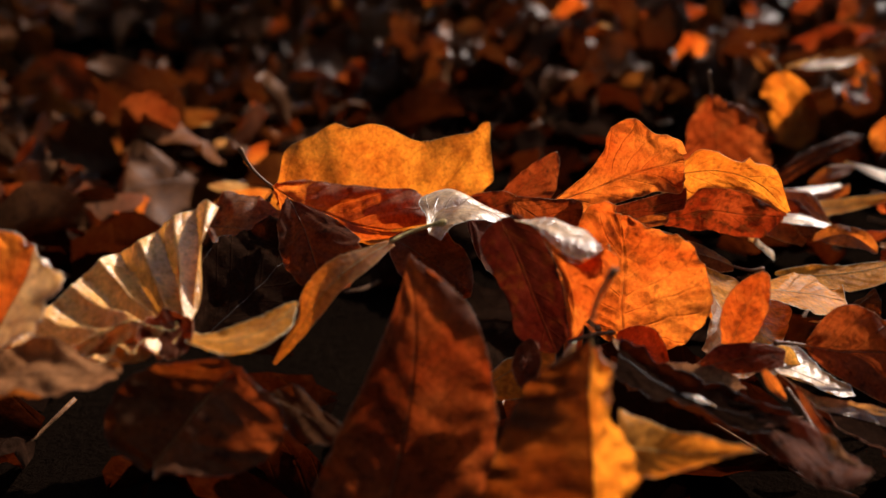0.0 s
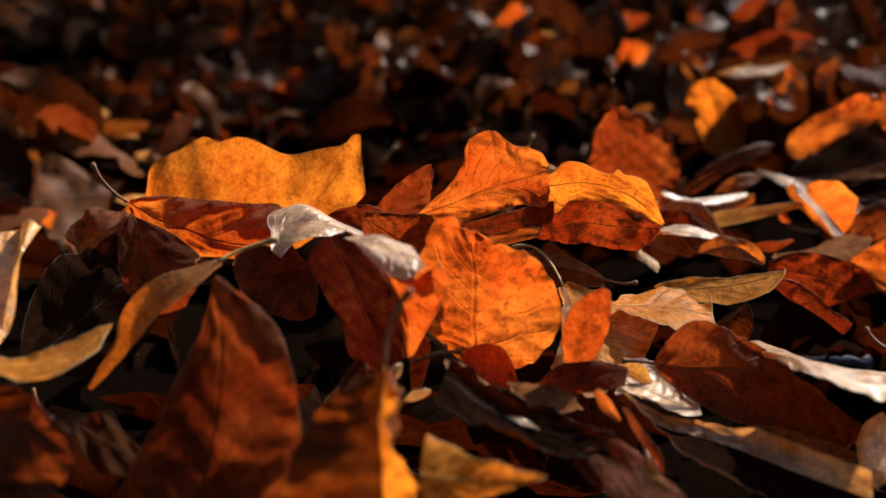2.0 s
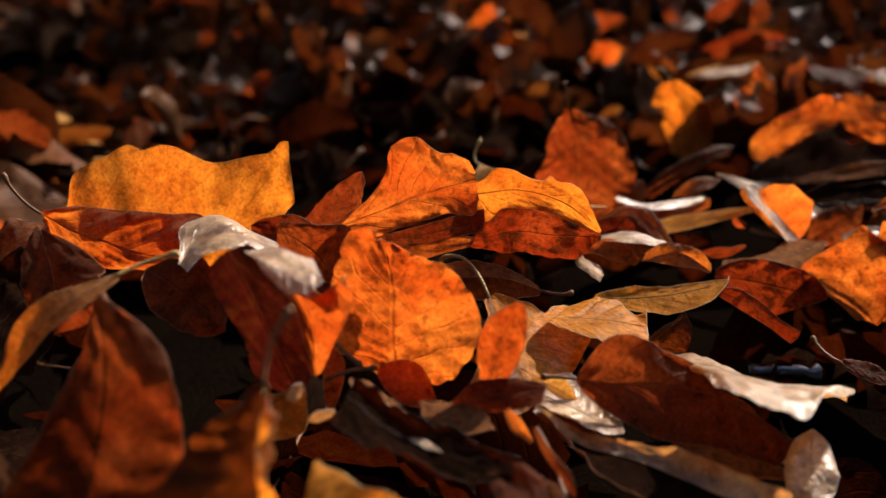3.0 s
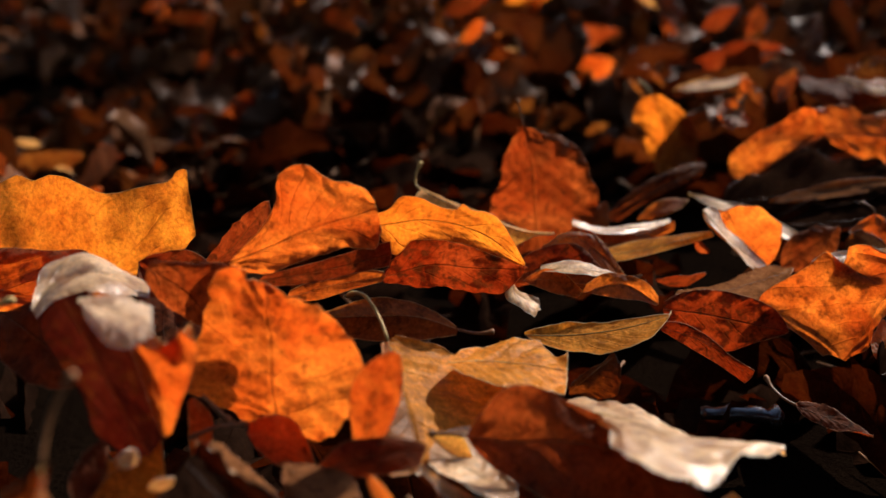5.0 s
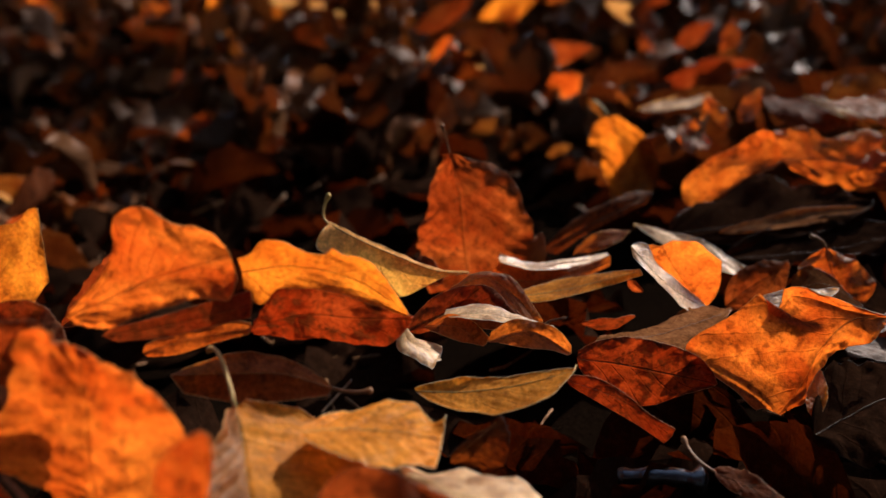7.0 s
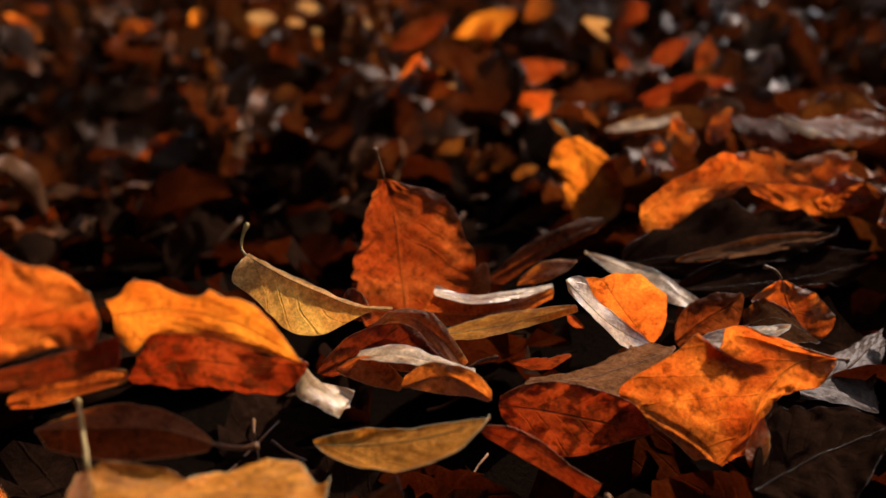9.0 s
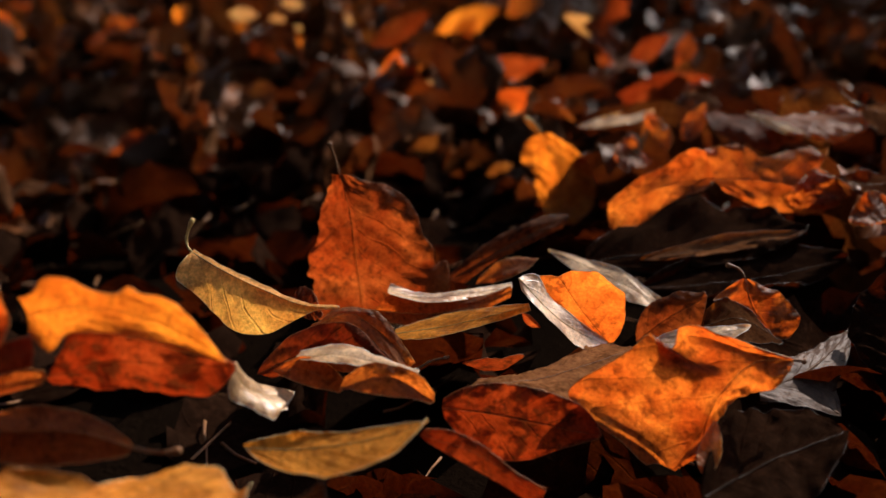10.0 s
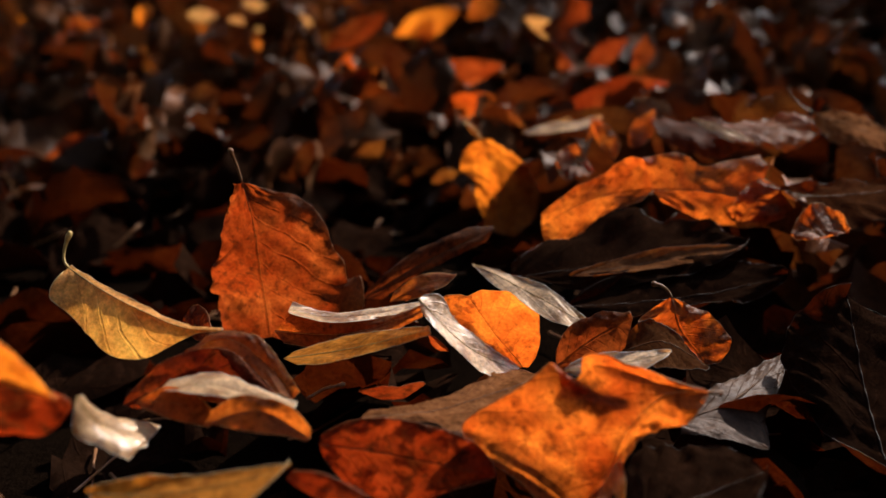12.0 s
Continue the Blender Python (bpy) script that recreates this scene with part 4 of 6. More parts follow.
sheet("orange", "orange leaf resting on the heap", (0.2994, 0.7249, 0.0398, 40.8, 60.3, -58.7),
      rib=[(-4.5, 29, 2.5), (0, 61.5, 0)],
      left=[(-7, 2.5, 1.5), (-12.5, 22, 0.5), (-16.5, 40, 0), (-18.5, 57, 0), (-16, 61.5, 0.5)],
      right=[(7, -1, -0.5), (12.5, 6.5, -1), (9.5, 21, 0.5), (5.5, 38.5, 2.5), (5, 53, 1)])
sheet("orange", "dull orange leaf with a scalloped edge", (0.3547, 0.7138, 0.0603, -30.6, 62.2, -121.8),
      rib=[(-5.5, 35, 2), (0, 79, 0)],
      left=[(-15, -8, 0), (-22, 13.5, 0.5), (-18.5, 22.5, 0), (-25, 38.5, 1), (-28.5, 54.5, 1), (-20.5, 54.5, 1), (-11.5, 68.5, 0.5), (-2.5, 78, 0)],
      right=[(5, 6.5, 0), (9, 25.5, 1), (8, 50, 1.5), (2.5, 77, 0)], belly=-0.06)
sheet("orange", "small orange leaf with a hooked stalk", (0.3369, 0.5803, 0.0458, -112.2, -21.7, 19.7),
      rib=[(-2.5, 13, 1), (0, 30, 0)],
      left=[(-2, -0.5, 1), (-9, 0.5, 2.5), (-15.5, 2, 3), (-10.5, 9, 0.5), (-5.5, 20, -0.5), (-3, 28.5, -0.5)],
      right=[(2, 1.5, 0.5), (8, 9, 1.5), (13, 16, 1.5), (14.5, 24, 1.5), (12, 30, 0.5), (7.5, 33, 0.5)],
      stalk=(-4.5, -8.5, 0), veindark=1)
sheet("brown", "brown leaf with a downy turned edge", (0.3155, 0.5620, 0.0312, -10.8, 21.4, -104.8),
      rib=[(-4.5, 12.5, 4), (0, 32.5, 0)],
      left=[(-7.5, 0.5, 2), (-15, 9, 4.5), (-11.5, 19.5, 2), (-2, 31, 0)],
      right=[(6, 1.5, 1), (9.5, 12.5, 3), (4, 30, 1.5)], veinamp=1.2)
sheet("rust", "brown leaf standing among others", (0.2920, 0.5841, 0.0167, 44.1, 44.6, -47.1),
      rib=[(-1, 18.5, 1), (0, 36.5, 0)],
      left=[(-4.5, 2.5, 1), (-9, 8.5, 1.5), (-11, 18, 1), (-7.5, 29.5, -1), (-3, 37, -1)],
      right=[(3.5, 0, 1), (10, 14.5, 0), (8.5, 27.5, 0)], belly=0.1)
sheet("grey", "grey withered leaf with pale veins", (0.3300, 0.5300, 0.0162, 4.0, 17.8, -45.6),
      rib=[(5.5, 20.5, 2), (4, 48.5, 1), (0, 73.5, 0)],
      left=[(-3.5, 6, 1), (-3.5, 19.5, 2.5), (-3.5, 43.5, 0), (-3.5, 66, -1.5), (-3, 76, -1)],
      right=[(4, -5, 0.5), (13, 2, 1.5), (21, 9.5, 0.5), (27, 17.5, -2), (18.5, 27.5, 0.5), (10, 52, 1.5), (3, 70, 0)], veinamp=1.0, rough=0.8)
sheet("tan", "grey tan leaf with a glossy surface", (0.2194, 0.5020, 0.0328, 0.8, -1.3, -63.5),
      rib=[(5, 23.5, -1), (4.5, 49, 0), (0, 69.5, 0)],
      left=[(-2.5, 3.5, 1), (-4.5, 27, -1), (-8, 41.5, -1), (-12, 57, 0), (-11, 67, -0.5), (-3, 70.5, 0)],
      right=[(5.5, 0, -0.5), (13, 14.5, 0), (22.5, 25, -1.5), (15.5, 42.5, -0.5), (5, 64, 0.5)], veinamp=1.0)
# Silver colour on one half stands for the sunlight it reflects.
sheet(("silver", "orange"), "orange leaf, one half coloured pale as sunlit", (-0.1300, 0.2700, 0.0764, 119.6, -13.0, 150.9),
      rib=[(-0.5, 14.5, 0.5), (-1.5, 30, 0.5), (0, 36, 0)],
      left=[(-6.5, 7.5, -2), (-14, 17.5, -4), (-16, 25, -3.5), (-16, 31.5, -1.5), (-6, 32.5, 0)],
      right=[(11, 2, -1), (14, 21, -4.5), (10.5, 35.5, -3.5), (6.5, 36.5, -1.5), (2, 35.5, 0.5)], belly=0.1)
sheet("rust", "dull russet leaf standing beside a glowing one", (0.0262, 0.3759, 0.0926, -77.5, 46.3, -172.1),
      rib=[(-2, 14, 0), (0, 27.5, 0)],
      left=[(-2, -1, -0.5), (-10, 9, 0), (-17, 19, 0), (-11, 23.5, 0.5), (-1.5, 27.5, 0)],
      right=[(3.5, 2.5, 0), (6, 10.5, 0), (3.5, 24.5, 0)])
sheet("red", "dark folded lower edge of a leaning leaf", (0.0527, 0.4146, 0.0742, 54.1, 78.6, -32.6),
      rib=[(1, 21.5, 0.5), (0, 48.5, 0)],
      left=[(-1.5, 3.5, -0.5), (-2.5, 22, 0), (-4, 38.5, 0), (-4.5, 49, -0.5)],
      right=[(3, 4.5, 0), (4.5, 20.5, 0.5), (4, 37, -0.5), (4, 47, -0.5)])
sheet("orange", "narrow folded orange leaf under a larger one", (0.0605, 0.4279, 0.0628, 21.2, 63.5, -64.6),
      rib=[(-1, 17.5, 0.5), (0, 37, 0)],
      left=[(-2.5, 1.5, 0.5), (-4, 10, 0.5), (-4, 22.5, 1), (-4, 31, 0.5), (-2, 37, 0.5)],
      right=[(1.5, 1.5, 0.5), (3, 10.5, 0.5), (2, 23.5, 1), (1.5, 35.5, 0.5)])
sheet("pleated", "golden pleated beech leaf with deep ridged veins", (-0.0779, 0.2950, 0.0758, 177.8, 28.3, -74.0),
      rib=[(0.5, 5, -0.5), (-1, 11, -2), (-2, 14.5, -3), (-0.5, 24.5, -0.5), (1.5, 39, 3.5), (0, 51.5, 0)],
      left=[(-45.5, -11.5, -10.5), (-50.5, -7, -8.5), (-47.5, 0, -5), (-44, 7.5, 0), (-40, 14, 2.5), (-37.5, 22, 4), (-30.5, 29, 5.5), (-17, 40, 5), (-2, 51.5, 1)],
      right=[(4, 3, -2), (5, 15, -3), (7.5, 29.5, 0), (5, 43.5, 2), (1, 51, 0)], veinamp=13, nv=6.5, slant=0.12, ease=2.2, belly=0.2, rough=0.3, ns=150, nu=20)
sheet("brown", "brown leaf hanging below the golden ones", (0.1614, 0.4000, 0.0343, 47.0, 40.4, -39.0),
      rib=[(0, 11, 3), (0, 21.5, 0)],
      left=[(-1.5, 2, 1.5), (-2.5, 8, 1), (-2, 15.5, 0.5), (-1.5, 21.5, -0.5)],
      right=[(5, 4.5, 2), (11, 13, -0.5), (4.5, 20, 0.5)])
sheet("mottled", "narrow pointed red leaf", (0.2024, 0.4510, 0.0386, -73.0, 57.7, -161.6),
      rib=[(-3, 18, 0.5), (0, 44, 0)],
      left=[(-2.5, 0.5, 0), (-5.5, 7, 0.5), (-6, 20, 0), (-3.5, 32.5, 0), (-3, 43.5, 0.5)],
      right=[(1, 2.5, 0), (1.5, 16.5, 0.5), (2, 30, 0.5), (3.5, 43, 0)])
sheet("orange", "arched orange leaf among the litter", (0.2298, 1.2260, 0.0289, -174.8, 63.5, 94.6),
      rib=[(-9, 47, -4.5), (0, 94, 0)],
      left=[(-8, 5.5, -1), (-25.5, 32.5, -4), (-22.5, 65, -3.5), (-4.5, 91, -0.5)],
      right=[(4, 5.5, -1), (9.5, 33, -4), (7, 66, -4), (2.5, 91, -0.5)], ns=26, nu=7)
sheet("rust", "dull red leaf on the litter", (0.2080, 1.2700, 0.0357, 140.6, 57.6, 55.2),
      rib=[(-7.5, 55.5, -3.5), (0, 111, 0)],
      left=[(-8, 7, -1), (-25.5, 39.5, -3), (-21.5, 77.5, -3), (-4.5, 107.5, -0.5)],
      right=[(5, 6.5, -1), (12.5, 39, -3), (9.5, 78, -3), (3, 107.5, -0.5)], ns=26, nu=7)
sheet("orange", "bright orange leaf among brown ones", (0.1302, 1.3040, 0.0587, 141.0, 57.7, 55.6),
      rib=[(-4, 34.5, -2), (0, 68.5, 0)],
      left=[(-6.5, 4.5, -0.5), (-20, 25, -2), (-17, 49, -1.5), (-3.5, 67, 0)],
      right=[(5, 4, -0.5), (12.5, 23.5, -2), (10, 47.5, -1.5), (3, 66.5, 0)], ns=26, nu=7)
sheet("rust", "orange leaf in the sun", (0.1126, 1.4500, 0.0810, 128.1, 53.7, 44.2),
      rib=[(0, 42, 0), (0, 83.5, 0)],
      left=[(-5.5, 5.5, 0), (-15, 30, 0), (-12.5, 59, 0), (-3, 81, 0)],
      right=[(5.5, 5, 0), (15.5, 29, 0), (13, 58, 0), (3, 81, 0)], ns=26, nu=7)
sheet("gold", "yellow leaf in the sun", (0.1912, 1.4700, 0.0894, 135.0, 58.2, 49.7),
      rib=[(0, 43.5, 0), (0, 87, 0)],
      left=[(-6.5, 5.5, 0), (-18.5, 30.5, 0), (-15.5, 61, 0), (-3.5, 84.5, 0)],
      right=[(6.5, 5, 0), (19, 30.5, 0), (15.5, 61, 0), (3.5, 84.5, 0)], ns=26, nu=7)
sheet("gold", "small golden leaf curled on the litter", (0.2099, 1.4400, 0.0777, 110.7, 38.4, 31.4),
      rib=[(0, 24.5, 0), (0, 48.5, 0)],
      left=[(-4.5, 3, 0), (-13, 17.5, 0), (-11, 34, 0), (-2.5, 47.5, 0)],
      right=[(4.5, 3, 0), (13.5, 17, 0), (11, 34, 0), (2.5, 47.5, 0)], ns=26, nu=7)
sheet("pale", "pale glossy leaf standing among brown ones", (0.1273, 1.3050, 0.0273, 111.7, 36.6, 33.8),
      rib=[(0, 17.5, 0), (0, 34.5, 0)],
      left=[(-3, 2.5, 0), (-8.5, 13, 0), (-7.5, 25, 0), (-1.5, 34, 0)],
      right=[(3, 2, 0), (9, 11.5, 0), (7.5, 24, 0), (1.5, 33.5, 0)], ns=26, nu=7)
sheet("tan", "tan stem of a pale leaf", (0.1192, 1.3000, 0.0039, 108.5, 32.4, 31.9),
      rib=[(0, 16.5, 0), (0, 32.5, 0)],
      left=[(-2.5, 2, 0), (-7.5, 12, 0), (-6, 23.5, 0), (-1.5, 32, 0)],
      right=[(2.5, 2, 0), (7.5, 11, 0), (6, 22.5, 0), (1.5, 31.5, 0)], ns=26, nu=7)
sheet("silver", "narrow pale leaf lying on the litter", (0.1730, 1.2900, 0.0543, -157.3, 62.7, 110.4),
      rib=[(0, 20, 0), (0, 39.5, 0)],
      left=[(-1.5, 2.5, 0), (-4, 14, 0), (-3.5, 28, 0), (-1, 38.5, 0)],
      right=[(1.5, 2.5, 0), (4, 14, 0), (3.5, 27.5, 0), (1, 38.5, 0)], ns=26, nu=7)
sheet("orange", "orange leaf curled into a ring", (0.2821, 1.5000, 0.1094, 141.3, 61.1, 54.9),
      rib=[(-6.5, 22.5, -2.5), (0, 45.5, 0)],
      left=[(-6.5, 2.5, -0.5), (-21, 15.5, -2.5), (-18, 31, -2), (-4, 44, -0.5)],
      right=[(4, 3, -0.5), (9.5, 16.5, -2.5), (7.5, 32, -2), (2.5, 44, -0.5)], ns=26, nu=7)
sheet("silver", "silvery leaf in the sun", (0.3429, 1.3960, 0.1141, -130.9, 53.9, 133.0),
      rib=[(0, 33, 0), (0, 66, 0)],
      left=[(-3.5, 4, 0), (-10.5, 22.5, 0), (-8.5, 45.5, 0), (-2, 64, 0)],
      right=[(3.5, 4, 0), (10.5, 23.5, 0), (9, 46.5, 0), (2, 64, 0)], ns=26, nu=7)
sheet("red", "red leaf among the litter", (0.3868, 1.1900, 0.0787, 126.7, 49.6, 44.4),
      rib=[(0, 22.5, 0), (0, 45, 0)],
      left=[(-4, 2.5, 0), (-12, 15, 0), (-10, 30.5, 0), (-2.5, 43.5, 0)],
      right=[(4, 3, 0), (12, 16.5, 0), (10, 32, 0), (2.5, 43.5, 0)], ns=26, nu=7)
sheet("rust", "russet leaf standing upright", (0.4354, 1.1400, 0.0601, 87.6, -4.5, 28.0),
      rib=[(0, 25, 0), (0, 49.5, 0)],
      left=[(-5.5, 3.5, 0), (-15.5, 19, 0), (-13, 36, 0), (-3, 48, 0)],
      right=[(5.5, 2.5, 0), (15.5, 16, 0), (13, 33.5, 0), (3, 47.5, 0)], ns=26, nu=7)
sheet("red", "dark red leaf lying flat", (0.3563, 1.1000, 0.0526, 175.4, 60.6, 86.0),
      rib=[(-7, 58.5, -4), (0, 118, 0)],
      left=[(-7, 6.5, -1), (-22, 39, -3.5), (-19, 80, -3), (-4, 113.5, -0.5)],
      right=[(4, 7.5, -1), (10, 43, -3.5), (7.5, 84, -3), (2.5, 115, -0.5)], ns=26, nu=7)
sheet("silver", "long pale leaf edge on the litter", (0.3100, 0.9600, 0.0528, 157.4, 55.9, 71.0),
      rib=[(0, 28, 0), (0, 56, 0)],
      left=[(-1, 3.5, 0), (-3.5, 19.5, 0), (-3, 39, 0), (-0.5, 54, 0)],
      right=[(1, 3.5, 0), (3.5, 20, 0), (3, 39.5, 0), (0.5, 54, 0)], ns=26, nu=7)
sheet("orange", "small orange leaf in a hollow of the litter", (-0.1853, 1.5200, -0.0264, -118.5, 53.4, 146.0),
      rib=[(-3, 34, -1), (0, 68, 0)],
      left=[(-5, 4.5, 0), (-15, 25, -1), (-13, 48, -1), (-3, 66, 0)],
      right=[(4, 3.5, 0), (10, 22.5, -1), (8, 46.5, -1), (2, 65.5, 0)], ns=26, nu=7)
sheet("orange", "orange leaf edge among dull leaves", (-0.1213, 1.5500, -0.0405, 120.6, 50.6, 37.5),
      rib=[(-5.5, 41, -2), (0, 81, 0)],
      left=[(-4, 5.5, -0.5), (-13.5, 30, -2), (-11.5, 58, -2), (-2.5, 79, -0.5)],
      right=[(2, 4.5, -0.5), (3.5, 27.5, -2), (2.5, 56, -2), (1, 78.5, -0.5)], ns=26, nu=7)
sheet("red", "dull russet leaf lying in the hollow", (-0.2142, 1.5800, -0.0830, 142.7, 64.3, 55.5),
      rib=[(0, 104, 0), (0, 207, 0)],
      left=[(-14, 15.5, 0), (-39.5, 80, 0), (-33, 150, 0), (-8, 202, 0)],
      right=[(14, 10, 0), (40.5, 66, 0), (34, 141, 0), (8, 200, 0)], ns=26, nu=7)
sheet("tan", "tan curled leaf in a hollow", (-0.3411, 1.6300, -0.0747, -135.3, 65.1, 131.9),
      rib=[(0, 39, 0), (0, 78, 0)],
      left=[(-4.5, 5.5, 0), (-12.5, 29, 0), (-10.5, 56, 0), (-2.5, 76, 0)],
      right=[(4.5, 4, 0), (12.5, 25, 0), (10.5, 53, 0), (2.5, 75, 0)], ns=26, nu=7)
# Small pale leaves added here as white glints of sunlight.
sheet("silver", "small pale leaf added as a sun glint", (-0.1219, 1.7600, 0.1126, -169.2, 69.8, 100.1),
      rib=[(0, 22.5, 0), (0, 45, 0)],
      left=[(-3.5, 3, 0), (-10.5, 17, 0), (-9, 32.5, 0), (-2, 43.5, 0)],
      right=[(3.5, 2, 0), (10.5, 14.5, 0), (9, 30.5, 0), (2, 43, 0)], ns=26, nu=7)
sheet("silver", "small pale leaf added as a sun glint", (-0.0608, 1.7600, 0.1060, -130.6, 61.9, 135.8),
      rib=[(0, 14.5, 0), (0, 29.5, 0)],
      left=[(-3, 2, 0), (-8, 11, 0), (-7, 21.5, 0), (-1.5, 29, 0)],
      right=[(3, 1.5, 0), (8, 9.5, 0), (7, 20, 0), (1.5, 28.5, 0)], ns=26, nu=7)
sheet("silver", "small pale leaf added as a sun glint", (-0.0238, 1.7630, 0.0934, -114.2, 50.4, 149.7),
      rib=[(0, 23.5, 0), (0, 47, 0)],
      left=[(-3.5, 3, 0), (-9.5, 17, 0), (-8, 33.5, 0), (-2, 46, 0)],
      right=[(3.5, 2.5, 0), (9.5, 16, 0), (8, 32.5, 0), (2, 45.5, 0)], ns=26, nu=7)
sheet("silver", "small pale leaf added as a sun glint", (0.0404, 1.7000, 0.1077, -130.8, 60.8, 135.3),
      rib=[(0, 16, 0), (0, 32, 0)],
      left=[(-3.5, 2, 0), (-9.5, 12, 0), (-8, 23, 0), (-2, 31, 0)],
      right=[(3.5, 1.5, 0), (9.5, 10.5, 0), (8, 22, 0), (2, 31, 0)], ns=26, nu=7)
sheet("silver", "small pale leaf added as a sun glint", (-0.0638, 1.9000, 0.1238, -144.2, 67.9, 123.7),
      rib=[(0, 18, 0), (0, 36.5, 0)],
      left=[(-3.5, 2.5, 0), (-9.5, 13.5, 0), (-8, 26.5, 0), (-2, 35.5, 0)],
      right=[(3.5, 2, 0), (9.5, 12, 0), (8, 25, 0), (2, 35, 0)], ns=26, nu=7)
sheet("tan", "narrow curled tan leaf", (-0.1803, 1.7200, 0.0730, -97.8, 22.9, 160.5),
      rib=[(8, 44, 2.5), (0, 88, 0)],
      left=[(-2.5, 5, 0.5), (-4.5, 30.5, 2.5), (-3, 61, 2), (-1.5, 85, 0.5)],
      right=[(6, 5.5, 0.5), (19, 31, 2.5), (16.5, 61.5, 2), (3.5, 85, 0.5)], ns=26, nu=7)
sheet("rust", "long dull orange leaf", (-0.3757, 1.8500, 0.0636, -153.4, 70.0, 115.2),
      rib=[(-3.5, 70, -1), (0, 140, 0)],
      left=[(-5, 9, 0), (-14.5, 51, -1), (-12.5, 99.5, -1), (-2.5, 136, 0)],
      right=[(3.5, 7.5, 0), (8.5, 47, -1), (7, 96.5, -1), (2, 135, 0)], ns=26, nu=7)
sheet("tan", "wrinkled tan leaf catching light", (0.0178, 1.5000, -0.0002, 114.8, 44.1, 33.6),
      rib=[(0, 37, 0), (0, 73.5, 0)],
      left=[(-3.5, 5, 0), (-10.5, 26.5, 0), (-9, 52, 0), (-2, 71.5, 0)],
      right=[(3.5, 4, 0), (10.5, 25, 0), (9, 51, 0), (2, 71, 0)], ns=26, nu=7)
sheet("tan", "tan leaf standing in shade", (0.1669, 1.0500, 0.0033, 116.7, 36.7, 40.1),
      rib=[(0, 23.5, 0), (0, 47, 0)],
      left=[(-4, 3.5, 0), (-11.5, 18, 0), (-9.5, 34, 0), (-2.5, 46, 0)],
      right=[(4, 2.5, 0), (11.5, 15.5, 0), (10, 32, 0), (2.5, 45.5, 0)], ns=26, nu=7)
sheet("tan", "grey brown leaf in shade", (0.2386, 0.9800, 0.0127, 142.6, 53.1, 58.5),
      rib=[(0, 11.5, 0), (0, 23, 0)],
      left=[(-2.5, 1.5, 0), (-7, 8.5, 0), (-6, 16, 0), (-1.5, 22, 0)],
      right=[(2.5, 1.5, 0), (7, 7.5, 0), (6, 16, 0), (1.5, 22, 0)], ns=26, nu=7)
sheet("tan", "yellow stalk end among leaves", (0.2634, 0.9000, 0.0721, -116.5, 31.4, 136.2),
      rib=[(0, 9.5, 0), (0, 19, 0)],
      left=[(-1, 1, 0), (-3, 6.5, 0), (-2.5, 13, 0), (-0.5, 18.5, 0)],
      right=[(1, 1, 0), (3, 7, 0), (2.5, 13.5, 0), (0.5, 18.5, 0)], ns=26, nu=7)
sheet("tan", "yellow stalk end among leaves", (0.2977, 1.0000, 0.0647, -118.0, 35.3, 137.4),
      rib=[(0, 11, 0), (0, 21.5, 0)],
      left=[(-1, 1, 0), (-3.5, 7.5, 0), (-2.5, 15, 0), (-0.5, 21, 0)],
      right=[(1, 1.5, 0), (3.5, 8, 0), (2.5, 15.5, 0), (0.5, 21, 0)], ns=26, nu=7)
sheet("cream", "tan curled leaf on the litter", (-0.2785, 0.8500, -0.0214, -135.1, 55.4, 129.4),
      rib=[(-2.5, 31, -1.5), (0, 62, 0)],
      left=[(-6, 4.5, -0.5), (-17.5, 23.5, -1), (-15, 44.5, -1), (-3.5, 60.5, 0)],
      right=[(4.5, 3, -0.5), (12.5, 20, -1), (10.5, 42.5, -1), (2.5, 60, 0)], ns=26, nu=7)
sheet("silver", "pale leaf tip shining in the sun", (-0.2435, 0.8450, -0.0332, -127.4, 51.4, 135.7),
      rib=[(0, 12, 0), (0, 23.5, 0)],
      left=[(-3, 1.5, 0), (-8, 9, 0), (-7, 17, 0), (-1.5, 23, 0)],
      right=[(3, 1, 0), (8.5, 7.5, 0), (7, 16, 0), (1.5, 23, 0)], ns=26, nu=7)
sheet("orange", "red orange leaf on the litter", (-0.3142, 0.9000, -0.0238, 172.6, 62.2, 83.5),
      rib=[(0, 17, 0), (0, 34, 0)],
      left=[(-4, 3, 0), (-11.5, 15, 0), (-9.5, 26, 0), (-2.5, 33.5, 0)],
      right=[(4, 1, 0), (11.5, 9, 0), (10, 21.5, 0), (2.5, 32.5, 0)], ns=26, nu=7)
sheet("silver", "small pale leaf on the litter", (-0.2759, 0.9000, -0.0157, -121.7, 48.3, 140.4),
      rib=[(0, 13.5, 0), (0, 27, 0)],
      left=[(-3, 2, 0), (-8.5, 10, 0), (-7, 19, 0), (-1.5, 26.5, 0)],
      right=[(3, 1.5, 0), (8.5, 9, 0), (7, 18.5, 0), (1.5, 26, 0)], ns=26, nu=7)
sheet("orange", "narrow orange leaf standing up", (-0.2865, 0.7500, -0.0505, 92.1, 2.2, 44.5),
      rib=[(0, 19, 0), (0, 38, 0)],
      left=[(-3.5, 2.5, 0), (-10, 14.5, 0), (-8, 27.5, 0), (-2, 37, 0)],
      right=[(3.5, 2, 0), (10, 12.5, 0), (8.5, 26, 0), (2, 36.5, 0)], ns=26, nu=7)
